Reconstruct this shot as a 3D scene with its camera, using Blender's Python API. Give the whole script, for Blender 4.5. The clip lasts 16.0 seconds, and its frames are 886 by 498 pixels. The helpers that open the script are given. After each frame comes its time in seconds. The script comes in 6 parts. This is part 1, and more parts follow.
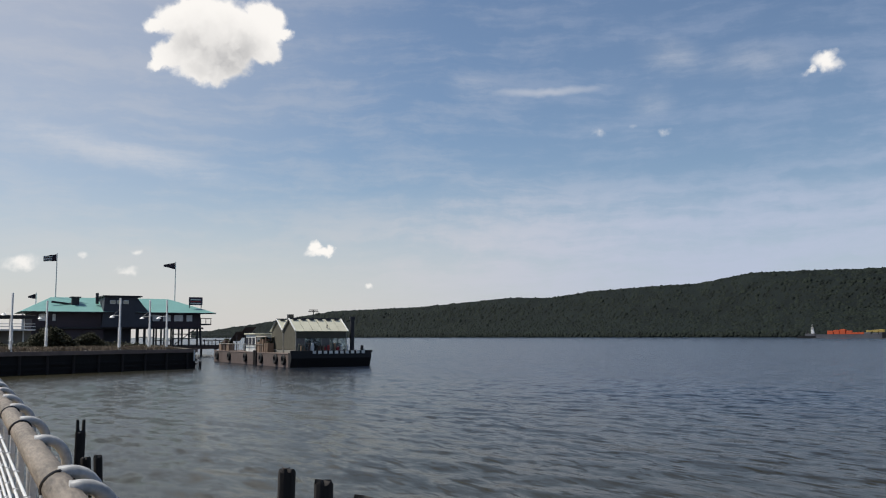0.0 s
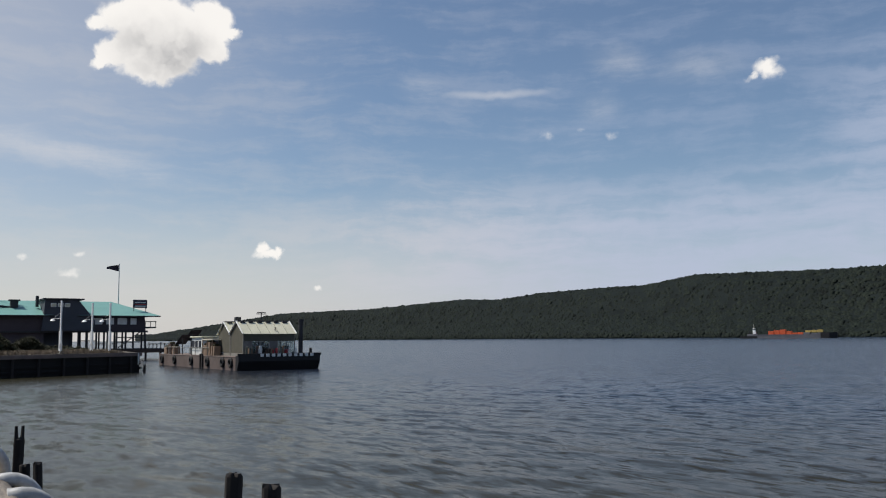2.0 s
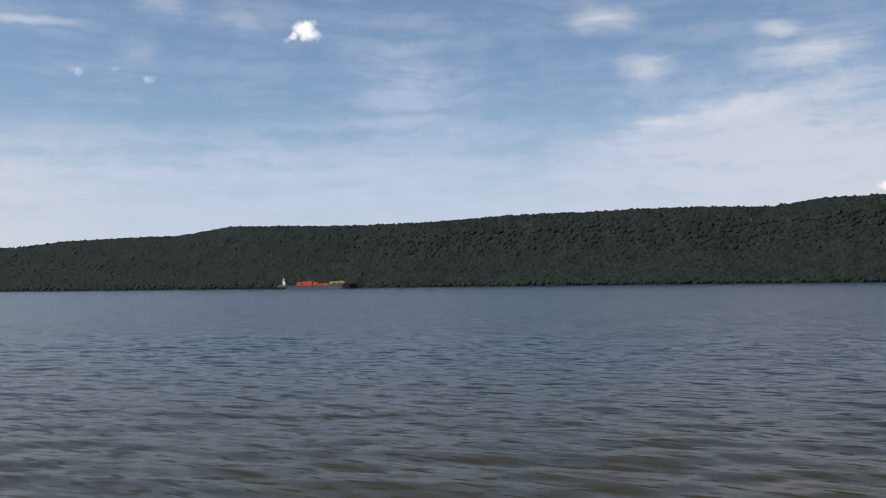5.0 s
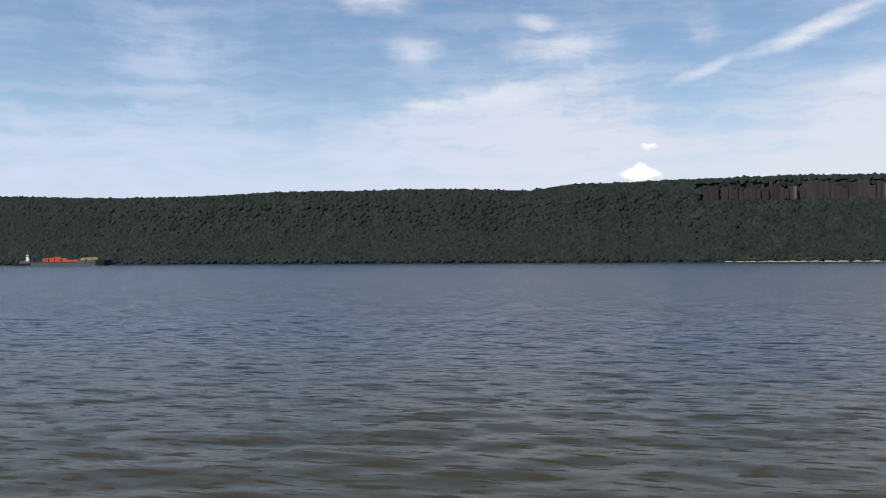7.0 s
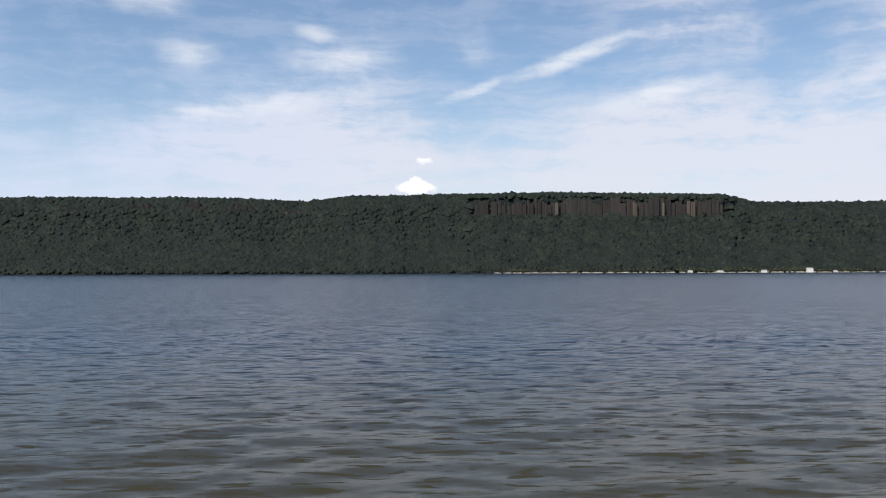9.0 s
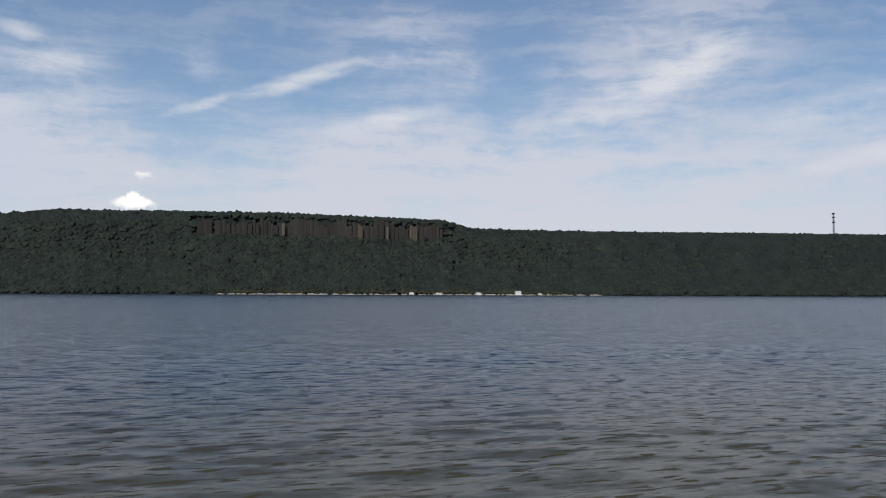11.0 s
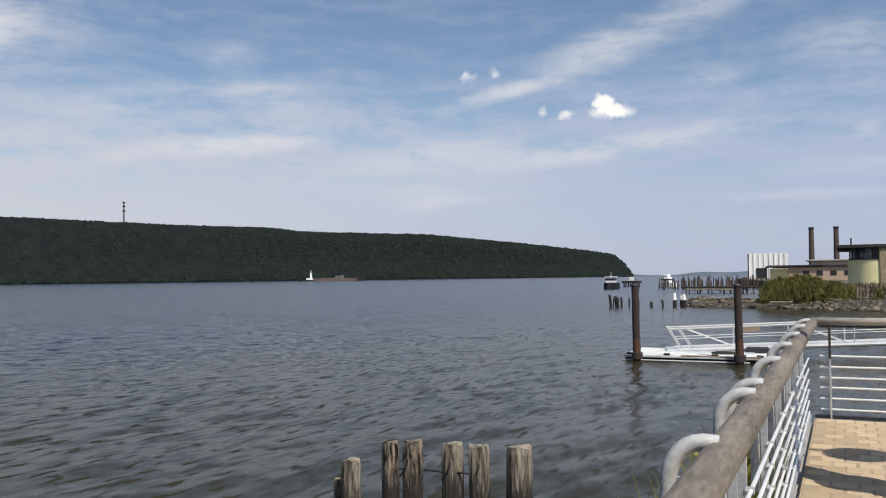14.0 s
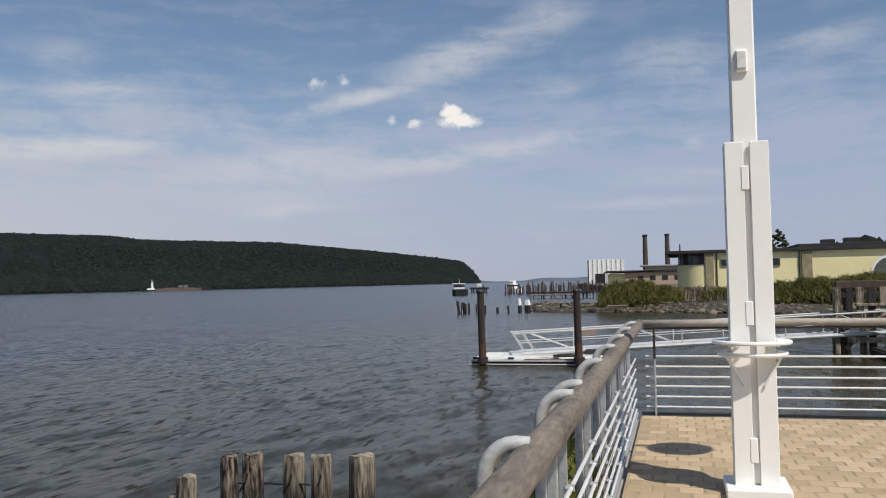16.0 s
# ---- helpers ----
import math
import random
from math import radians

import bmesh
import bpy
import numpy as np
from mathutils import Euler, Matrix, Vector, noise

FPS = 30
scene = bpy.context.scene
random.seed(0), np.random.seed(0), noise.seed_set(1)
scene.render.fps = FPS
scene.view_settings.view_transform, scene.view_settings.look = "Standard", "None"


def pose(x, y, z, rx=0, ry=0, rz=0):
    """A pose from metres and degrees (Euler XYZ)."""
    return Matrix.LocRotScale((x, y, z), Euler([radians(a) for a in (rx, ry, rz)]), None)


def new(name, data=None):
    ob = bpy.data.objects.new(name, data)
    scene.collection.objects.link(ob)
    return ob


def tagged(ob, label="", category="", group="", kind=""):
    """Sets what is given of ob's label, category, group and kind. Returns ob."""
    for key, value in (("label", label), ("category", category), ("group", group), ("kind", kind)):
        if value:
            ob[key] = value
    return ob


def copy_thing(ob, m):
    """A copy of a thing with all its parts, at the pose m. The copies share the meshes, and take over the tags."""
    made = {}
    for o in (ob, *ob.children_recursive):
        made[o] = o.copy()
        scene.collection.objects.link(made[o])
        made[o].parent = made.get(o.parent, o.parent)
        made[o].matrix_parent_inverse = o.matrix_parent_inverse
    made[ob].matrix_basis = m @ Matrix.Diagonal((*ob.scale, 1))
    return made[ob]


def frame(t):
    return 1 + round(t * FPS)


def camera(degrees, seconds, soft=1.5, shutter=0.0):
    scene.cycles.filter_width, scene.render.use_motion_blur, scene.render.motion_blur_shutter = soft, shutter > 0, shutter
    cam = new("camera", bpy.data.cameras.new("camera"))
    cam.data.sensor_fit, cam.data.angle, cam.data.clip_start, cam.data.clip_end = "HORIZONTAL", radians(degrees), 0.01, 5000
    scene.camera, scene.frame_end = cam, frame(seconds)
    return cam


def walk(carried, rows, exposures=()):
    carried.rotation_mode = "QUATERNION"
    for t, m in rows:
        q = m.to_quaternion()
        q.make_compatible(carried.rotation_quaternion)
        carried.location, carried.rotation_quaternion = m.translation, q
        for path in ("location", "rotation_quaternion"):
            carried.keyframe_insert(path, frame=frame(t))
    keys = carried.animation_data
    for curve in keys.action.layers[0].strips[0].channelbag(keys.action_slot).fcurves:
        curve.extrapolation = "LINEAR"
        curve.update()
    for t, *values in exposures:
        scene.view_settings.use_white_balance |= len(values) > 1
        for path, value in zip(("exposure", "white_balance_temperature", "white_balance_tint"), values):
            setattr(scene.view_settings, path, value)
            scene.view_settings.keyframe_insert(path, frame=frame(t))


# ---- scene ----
cam = camera(54.1, 16.0, soft=1.1)
PATH = [
    (0.0, pose(-0.34, 0.0, 1.6, 95.74, 0.19, -29.50)),
    (0.5, pose(-0.34, 0.0, 1.6, 96.06, 0.16, -29.69)),
    (1.0, pose(-0.34, 0.0, 1.6, 96.07, 0.21, -30.68)),
    (1.5, pose(-0.34, 0.0, 1.6, 95.66, 0.22, -31.62)),
    (2.0, pose(-0.34, 0.0, 1.6, 95.85, 0.47, -32.82)),
    (2.5, pose(-0.34, 0.0, 1.6, 95.62, 0.47, -35.66)),
    (3.0, pose(-0.34, 0.0, 1.6, 95.26, 0.67, -39.58)),
    (3.5, pose(-0.34, 0.0, 1.6, 94.37, 1.03, -45.88)),
    (4.0, pose(-0.34, 0.0, 1.6, 93.59, 0.68, -52.94)),
    (4.5, pose(-0.34, 0.0, 1.6, 92.86, 0.95, -56.42)),
    (5.0, pose(-0.34, 0.0, 1.6, 92.34, 0.70, -62.85)),
    (7.5, pose(-0.31, 0.04, 1.6, 90.81, 0.36, -81.37)),
    (8.0, pose(-0.3, 0.05, 1.6, 91.10, 0.45, -85.51)),
    (10.5, pose(-0.265, 0.11, 1.6, 92.40, -0.32, -104.54)),
    (11.0, pose(-0.258, 0.12, 1.6, 92.88, -0.25, -110.68)),
    (11.5, pose(-0.25, 0.135, 1.6, 92.63, -0.50, -119.02)),
    (12.0, pose(-0.25, 0.145, 1.6, 92.23, -0.36, -126.48)),
    (12.5, pose(-0.268, 0.125, 1.6, 91.84, -0.82, -135.99)),
    (13.0, pose(-0.285, 0.092, 1.6, 91.39, -0.32, -143.62)),
    (13.5, pose(-0.321, 0.06, 1.6, 91.56, 0.18, -149.69)),
    (14.0, pose(-0.358, 0.038, 1.6, 91.90, 0.58, -155.15)),
    (14.5, pose(-0.394, 0.012, 1.6, 91.79, 0.40, -160.79)),
    (15.0, pose(-0.416, 0.003, 1.6, 91.75, 0.82, -164.22)),
    (15.5, pose(-0.438, 0.0, 1.6, 91.97, 1.04, -164.86)),
    (16.0, pose(-0.45, 0.0, 1.6, 92.25, 1.21, -165.01)),
]
walk(cam, PATH, [(0.0, -0.16), (2.5, -0.20), (3.0, -0.08), (3.5, -0.14), (4.0, 0.06), (4.5, 0.05), (5.0, 0.03), (7.5, 0.30), (8.0, 0.30), (10.5, 0.34), (11.0, 0.0), (12.5, -0.05), (13.5, -0.09), (14.5, -0.03), (15.0, -0.06), (16.0, -0.27)])

# ---- light ----
SUN_EL, SUN_TO = 55.0, Vector((-0.774, 0.633, 0.0)).normalized()
sun_data = bpy.data.lights.new("sun", "SUN")
sun_data.energy, sun_data.angle, sun_data.color = 4.9, radians(0.55), (1.0, 0.95, 0.87)
sun = new("sun", sun_data)
sun_vec = SUN_TO * math.cos(radians(SUN_EL)) + Vector((0, 0, math.sin(radians(SUN_EL))))
sun.matrix_world = Matrix.Translation((-30, 25, 60)) @ sun_vec.to_track_quat("Z", "Y").to_matrix().to_4x4()

world = bpy.data.worlds.new("sky")
scene.world = world
world.use_nodes = True
wt = world.node_tree
wt.nodes.clear()


def wnode(kind):
    return wt.nodes.new(kind)


def wmath(op, a, b=None, c=None, clamp=False):
    n = wnode("ShaderNodeMath")
    n.operation, n.use_clamp = op, clamp
    for i, v in enumerate((a, b, c)):
        if v is None:
            continue
        if isinstance(v, (int, float)):
            n.inputs[i].default_value = v
        else:
            wt.links.new(v, n.inputs[i])
    return n.outputs[0]


def wmap(value, lo, hi, out_lo, out_hi):
    n = wnode("ShaderNodeMapRange")
    n.interpolation_type = "SMOOTHSTEP"
    wt.links.new(value, n.inputs[0])
    for i, v in zip((1, 2, 3, 4), (lo, hi, out_lo, out_hi)):
        n.inputs[i].default_value = v
    return n.outputs[0]


def wvec(op, a, b=None):
    n = wnode("ShaderNodeVectorMath")
    n.operation = op
    for i, v in enumerate((a, b)):
        if v is None:
            continue
        if isinstance(v, (tuple, list)):
            n.inputs[i].default_value = v
        else:
            wt.links.new(v, n.inputs[i])
    return n


def wmix(fac, a, b):
    n = wnode("ShaderNodeMix")
    n.data_type = "RGBA"
    for i, v in ((0, fac), (6, a), (7, b)):
        if isinstance(v, (int, float)):
            n.inputs[i].default_value = v
        elif isinstance(v, tuple):
            n.inputs[i].default_value = (*v, 1)
        else:
            wt.links.new(v, n.inputs[i])
    return n.outputs[2]


def wnoise(vector, scale, detail, rough=0.55):
    n = wnode("ShaderNodeTexNoise")
    wt.links.new(vector, n.inputs["Vector"])
    n.inputs["Scale"].default_value, n.inputs["Detail"].default_value, n.inputs["Roughness"].default_value = scale, detail, rough
    return n


sky = wnode("ShaderNodeTexSky")
sky.sky_type, sky.sun_disc = "NISHITA", False
sky.sun_elevation, sky.sun_rotation = radians(SUN_EL), math.atan2(SUN_TO.x, SUN_TO.y)
sky.air_density, sky.dust_density, sky.ozone_density = 1.0, 0.5, 2.6

# Sky plane: u runs to the right and v up, both in degrees, from the bearing straight over the river.
way = wnode("ShaderNodeTexCoord").outputs["Generated"]
ahead = (-math.sin(radians(-95)), math.cos(radians(-95)), 0)
right = (-math.sin(radians(-185)), math.cos(radians(-185)), 0)
u = wmath("MULTIPLY", wmath("ARCTAN2", wvec("DOT_PRODUCT", way, right).outputs["Value"], wvec("DOT_PRODUCT", way, ahead).outputs["Value"]), 57.2958)
rise = wnode("ShaderNodeSeparateXYZ")
wt.links.new(way, rise.inputs[0])
v = wmath("MULTIPLY", wmath("ARCSINE", rise.outputs[2]), 57.2958)
flat = wnode("ShaderNodeCombineXYZ")
wt.links.new(u, flat.inputs[0])
wt.links.new(v, flat.inputs[1])
plane_uv = flat.outputs[0]


def warped(vector, scale, detail, amount):
    off = wvec("SUBTRACT", wnoise(vector, scale, detail).outputs["Color"], (0.5, 0.5, 0.5)).outputs[0]
    n = wvec("SCALE", off)
    n.inputs["Scale"].default_value = amount
    return wvec("ADD", vector, n.outputs[0]).outputs[0]


wind = warped(warped(plane_uv, 0.10, 3, 2.0), 0.6, 5, 0.55)
breeze = warped(plane_uv, 0.45, 5, 0.75)
curl = warped(warped(plane_uv, 0.7, 2, 0.6), 1.5, 4, 0.7)


def patch(vector, au, av, ru, rv, tilt, soft_in, power):
    """1 at the middle of an oval of sky, 0 outside."""
    m = wnode("ShaderNodeMapping")
    m.vector_type = "TEXTURE"
    wt.links.new(vector, m.inputs["Vector"])
    m.inputs["Location"].default_value = (au, av, 0)
    m.inputs["Rotation"].default_value = (0, 0, radians(tilt))
    m.inputs["Scale"].default_value = (ru, rv, 1)
    return wmap(wvec("LENGTH", m.outputs[0]).outputs["Value"], soft_in, 1.0, power, 0.0)


# Thin high cloud, broad veils and then narrow streaks: centre u, v, half length, half width, tilt, strength
VEILS = [
    (94.5, 8.6, 210.4, 6.79, -179, 1.5), (101.7, 3.3, 203.56, 6.27, -180, 0.9), (-58.0, 4.9, 18.09, 5.75, -7, 0.75), (-53.7, 7.5, 20.54, 4.7, -7, 0.35),
    (-42.0, 6.3, 17.78, 6.27, 0, 0.45), (-14.4, 7.8, 16.91, 6.79, 9, 0.85), (-12.8, 6.6, 14.26, 3.66, 2, 0.9), (-13.4, 9.3, 10.4, 2.87, 1, 0.6),
    (12.4, 7.6, 11.35, 5.75, 1, 1.0), (-33.9, 11.9, 6.98, 7.31, 5, 0.6), (13.6, 15.6, 8.03, 4.7, -6, 0.9), (16.2, 7.6, 16.14, 5.75, 2, 1.0),
    (30.6, 15.6, 11.01, 5.75, 6, 0.8), (-8.4, 11.1, 6.32, 5.75, -20, 0.5), (27.2, 12.1, 13.78, 5.75, 19, 0.6), (49.7, 6.3, 24.13, 4.7, 2, 0.9),
]
STREAKS = [
    (-58.4, 15.9, 5.17, 0.4, 1, 0.75), (-50.3, 17.6, 2.74, 1.52, -14, 0.55), (-45.3, 16.9, 4.02, 1.52, 0, 0.4), (-63.7, 16.4, 2.39, 1.34, -3, 0.3),
    (-51.6, 14.9, 2.03, 1.34, -4, 0.3), (-85.9, 11.4, 10.51, 1.34, -9, 0.85), (-21.5, 16.8, 3.9, 1.34, -8, 0.6), (-10.7, 15.3, 1.85, 0.72, -6, 0.5),
    (-8.4, 13.7, 4.36, 1.79, 2, 0.6), (-18.8, 13.7, 2.68, 1.61, -1, 0.45), (-13.6, 11.0, 10.78, 1.16, 6, 0.6), (-21.0, 16.6, 3.15, 1.07, 2, 0.8),
    (-18.6, 13.7, 2.52, 1.07, 5, 0.6), (-20.8, 11.4, 1.58, 0.81, 2, 0.4), (-10.6, 15.3, 1.87, 0.72, 0, 0.5), (-8.8, 13.7, 4.68, 1.16, 2, 0.7),
]
BANDS = [
    (6.6, 13.8, 6.11, 0.76, 17, 1.7), (-0.4, 11.7, 3.27, 0.49, 19, 1.1), (11.9, 11.3, 5.59, 0.58, 11, 0.7), (-0.0, 14.6, 1.64, 1.79, 13, 0.4),
    (-16.2, 10.3, 7.4, 0.72, 5, 0.6), (28.8, 13.0, 9.83, 1.88, 22, 1.0), (31.8, 14.4, 4.99, 1.52, 23, 1.2), (11.7, 11.3, 5.72, 1.07, 12, 0.6),
    (39.8, 7.7, 3.52, 0.63, 0, 0.5), (45.9, 8.6, 7.42, 0.9, 4, 1.1), (40.3, 11.3, 6.26, 1.34, 14, 0.5), (47.9, 12.1, 5.78, 1.07, 5, 0.5),
    (46.6, 13.9, 2.79, 1.52, 4, 0.5), (59.2, 7.5, 12.97, 1.34, 6, 0.7), (64.1, 12.0, 6.32, 0.76, 14, 0.8), (59.5, 4.9, 4.21, 0.63, 5, 0.6),
]
TAILS = [
    (71.0, 14.6, 6.65, 1.97, 17, 1.3), (76.8, 16.6, 4.96, 1.97, 20, 0.9), (63.9, 11.9, 5.99, 0.63, 14, 1.0), (71.7, 8.3, 13.52, 1.07, 7, 1.2),
    (48.3, 8.8, 6.95, 1.16, 6, 0.9), (60.4, 8.5, 7.31, 1.16, 4, 0.5), (77.6, 12.6, 2.99, 1.16, -3, 0.7), (85.3, 13.9, 5.21, 1.97, -3, 0.8),
    (86.3, 8.6, 1.29, 0.72, 5, 0.7), (85.2, 6.5, 7.54, 0.81, -1, 0.6), (94.2, 14.0, 5.15, 1.34, 11, 0.8), (83.1, 4.9, 8.12, 0.54, 0, 0.5),
    (60.6, 5.7, 9.77, 1.61, 1, 0.5), (49.0, 11.8, 4.8, 1.79, -9, 0.4),
]


def gathered(vector, rows, op):
    """All patches of the rows together; each one waits for those before it, so that few values are held at a time."""
    all_of = None
    for row in rows:
        at = vector
        if all_of is not None:
            after = wvec("MULTIPLY_ADD", all_of, (1e-6, 1e-6, 0))
            wt.links.new(vector, after.inputs[2])
            at = after.outputs[0]
        one = patch(at, *row[:5], 0.0, row[5])
        all_of = one if all_of is None else wmath(op, all_of, one)
    return all_of


total = gathered(wind, VEILS, "ADD")
drift = gathered(breeze, STREAKS + BANDS + TAILS, "ADD")
drawn = wnode("ShaderNodeMapping")
wt.links.new(wind, drawn.inputs["Vector"])
drawn.inputs["Scale"].default_value, drawn.inputs["Rotation"].default_value = (0.11, 0.75, 1), (0, 0, radians(-13))
fibre = wnoise(drawn.outputs[0], 1.0, 7, 0.62).outputs["Fac"]
tufts = wnoise(wind, 0.45, 5, 0.6).outputs["Fac"]
thread = wmath("MULTIPLY_ADD", tufts, 0.22, wmath("MULTIPLY", fibre, 0.78))
veil = wmath("MULTIPLY", total, wmap(thread, 0.33, 0.64, 0.12, 1.1))
low_haze = wmap(v, -2.0, 11.0, 1.5, 0.0)
rest = wmath("MULTIPLY", wmap(thread, 0.42, 0.68, 0.02, 0.26), wmap(v, 14.0, 36.0, 1.0, 0.1))
sunward = patch(plane_uv, -98, 20, 34, 20, 0, 0.0, 0.6)
veil = wmath("ADD", wmath("ADD", wmath("ADD", veil, rest), low_haze), sunward)
veil = wmath("MINIMUM", wmath("DIVIDE", veil, wmath("ADD", wmath("MULTIPLY", veil, 0.55), 1.0)), 0.9)

# Heaped cloud, the larger and then the small ones: centre u, v, half length, half width, tilt, strength
HEAPS = [
    (-82.1, 19.9, 3.41, 1.71, 11, 1.7), (-80.5, 18.8, 4.09, 3.32, 8, 2.2), (-83.2, 17.7, 1.87, 1.31, 21, 1.4), (-80.7, 17.3, 3.54, 1.81, 6, 1.7),
    (-77.5, 19.9, 2.17, 2.01, -27, 1.6), (-84.0, 17.1, 1.46, 0.6, 39, 1.0), (-76.3, 19.4, 1.26, 0.5, -10, 1.1), (-77.4, 18.4, 1.65, 1.41, 1, 1.5),
    (-84.4, 19.3, 1.27, 0.76, 31, 0.9), (-73.6, 5.5, 1.69, 0.55, 0, 0.75), (-74.0, 5.8, 0.76, 0.6, -1, 0.8), (-72.9, 5.7, 0.6, 0.55, 5, 0.75),
    (-41.1, 16.3, 1.75, 0.91, -8, 0.62), (-41.0, 16.4, 0.77, 1.21, -36, 0.75), (-42.0, 16.0, 0.86, 0.5, 44, 0.6), (-55.1, 13.2, 1.0, 0.86, 12, 0.34),
    (-53.0, 13.4, 0.75, 0.55, -3, 0.26), (-50.8, 13.0, 1.13, 0.65, -1, 0.28), (-91.5, 4.5, 1.93, 0.86, 11, 0.5), (-85.6, 4.1, 1.46, 0.65, 3, 0.48),
    (-85.0, 5.3, 0.8, 0.45, 2, 0.42),
]
PUFFS = [
    (-88.2, 5.1, 0.7, 0.45, 2, 0.42), (-70.4, 3.3, 0.6, 0.4, 0, 0.45), (-4.0, 5.5, 2.13, 0.65, -1, 0.95), (-4.1, 5.9, 0.7, 0.6, 2, 0.85),
    (-3.5, 7.2, 0.89, 0.4, -1, 0.42), (71.4, 10.6, 2.24, 0.81, 0, 0.85), (70.8, 11.2, 1.19, 0.86, -1, 1.0), (68.4, 10.5, 1.41, 0.6, 4, 0.5),
    (66.9, 10.7, 0.76, 0.71, 3, 0.4), (61.9, 13.1, 1.02, 0.76, 4, 0.45), (63.7, 13.3, 0.82, 0.71, 6, 0.38),
]
heap = gathered(curl, HEAPS + PUFFS, "MAXIMUM")
puffs = wnoise(plane_uv, 1.1, 5, 0.55).outputs["Fac"]
dense = wmath("ADD", heap, wmath("MULTIPLY", wmath("SUBTRACT", puffs, 0.5), 0.55))
dense = wmath("MULTIPLY", dense, wmap(heap, 0.0, 0.15, 0.0, 1.0))
body = wmap(dense, 0.14, 0.66, 0.0, 1.0)
billow = wnoise(curl, 0.5, 3, 0.5).outputs["Fac"]
belly = wmath("MULTIPLY", patch(curl, -80.1, 17.8, 5.0, 2.9, -8, 0.0, 1.0), wmap(billow, 0.3, 0.7, 0.35, 0.95))

SKY_GAIN = 0.105
lit_sky = wvec("SCALE", sky.outputs[0])
lit_sky.inputs["Scale"].default_value = SKY_GAIN
# thin cloud and haze: warmer towards the sun, bluer away from it
veil_colour = wmix(wmap(u, -80.0, -45.0, 0.0, 1.0), (0.73, 0.71, 0.71), (0.54, 0.60, 0.76))
veil_colour = wmix(wmap(u, -35.0, 0.0, 0.0, 1.0), veil_colour, (0.62, 0.635, 0.715))
veil_colour = wmix(wmap(u, 30.0, 85.0, 0.0, 1.0), veil_colour, (0.47, 0.53, 0.70))
colour = wmix(veil, lit_sky.outputs[0], veil_colour)
streaks = wmath("MULTIPLY", drift, wmap(thread, 0.32, 0.62, 0.18, 0.8))
streaks = wmath("DIVIDE", streaks, wmath("ADD", wmath("MULTIPLY", streaks, 0.5), 1.0))
colour = wmix(wmath("MINIMUM", streaks, 0.85), colour, (0.74, 0.75, 0.79))
heap_colour = wmix(belly, (1.12, 1.08, 1.03), (0.43, 0.43, 0.44))
colour = wmix(wmath("MULTIPLY", body, 0.95), colour, heap_colour)
back = wnode("ShaderNodeBackground")
wt.links.new(colour, back.inputs[0])
back.inputs[1].default_value = 1.0
wt.links.new(back.outputs[0], wnode("ShaderNodeOutputWorld").inputs[0])


# ---- materials ----
def material(name, base, rough=0.7, metal=0.0, vary=0.25, scale=6.0, fine=60.0, bump=0.15, tint=None, island=0.0, obj=0.0, stretch=(1, 1, 1), spec=0.5, sharp=0.0):
    """A painted, wooden or stone surface: two scales of stain and grain, and relief."""
    m = bpy.data.materials.new(name)
    m.use_nodes = True
    t = m.node_tree
    b = t.nodes["Principled BSDF"]
    b.inputs["Roughness"].default_value, b.inputs["Metallic"].default_value = rough, metal
    b.inputs["Specular IOR Level"].default_value = spec
    tc = t.nodes.new("ShaderNodeTexCoord")
    mp = t.nodes.new("ShaderNodeMapping")
    mp.inputs["Scale"].default_value = stretch
    t.links.new(tc.outputs["Object"], mp.inputs[0])
    big, small = t.nodes.new("ShaderNodeTexNoise"), t.nodes.new("ShaderNodeTexNoise")
    for n, s in ((big, scale), (small, fine)):
        n.inputs["Scale"].default_value, n.inputs["Detail"].default_value = s, 5
        t.links.new(mp.outputs[0], n.inputs["Vector"])
    total = t.nodes.new("ShaderNodeMath")
    total.operation = "ADD"
    t.links.new(big.outputs["Fac"], total.inputs[0])
    t.links.new(small.outputs["Fac"], total.inputs[1])
    last = total.outputs[0]
    if island or obj:
        src = t.nodes.new("ShaderNodeNewGeometry").outputs["Random Per Island"] if island else t.nodes.new("ShaderNodeObjectInfo").outputs["Random"]
        mul = t.nodes.new("ShaderNodeMath")
        mul.operation = "MULTIPLY_ADD"
        t.links.new(src, mul.inputs[0])
        mul.inputs[1].default_value = (island or obj)
        t.links.new(last, mul.inputs[2])
        last = mul.outputs[0]
    ramp = t.nodes.new("ShaderNodeMapRange")
    top = 1.45 + (island or obj)
    ramp.inputs[1].default_value, ramp.inputs[2].default_value = 0.55 + sharp, top - sharp
    t.links.new(last, ramp.inputs[0])
    mix = t.nodes.new("ShaderNodeMix")
    mix.data_type = "RGBA"
    dark = tuple(c * (1 - vary) for c in base)
    light = tint or tuple(min(c * (1 + vary), 0.95) for c in base)
    mix.inputs[6].default_value, mix.inputs[7].default_value = (*dark, 1), (*light, 1)
    t.links.new(ramp.outputs[0], mix.inputs[0])
    t.links.new(mix.outputs[2], b.inputs["Base Color"])
    if bump:
        bp = t.nodes.new("ShaderNodeBump")
        bp.inputs["Strength"].default_value, bp.inputs["Distance"].default_value = bump, 0.02
        t.links.new(total.outputs[0], bp.inputs["Height"])
        t.links.new(bp.outputs[0], b.inputs["Normal"])
    return m


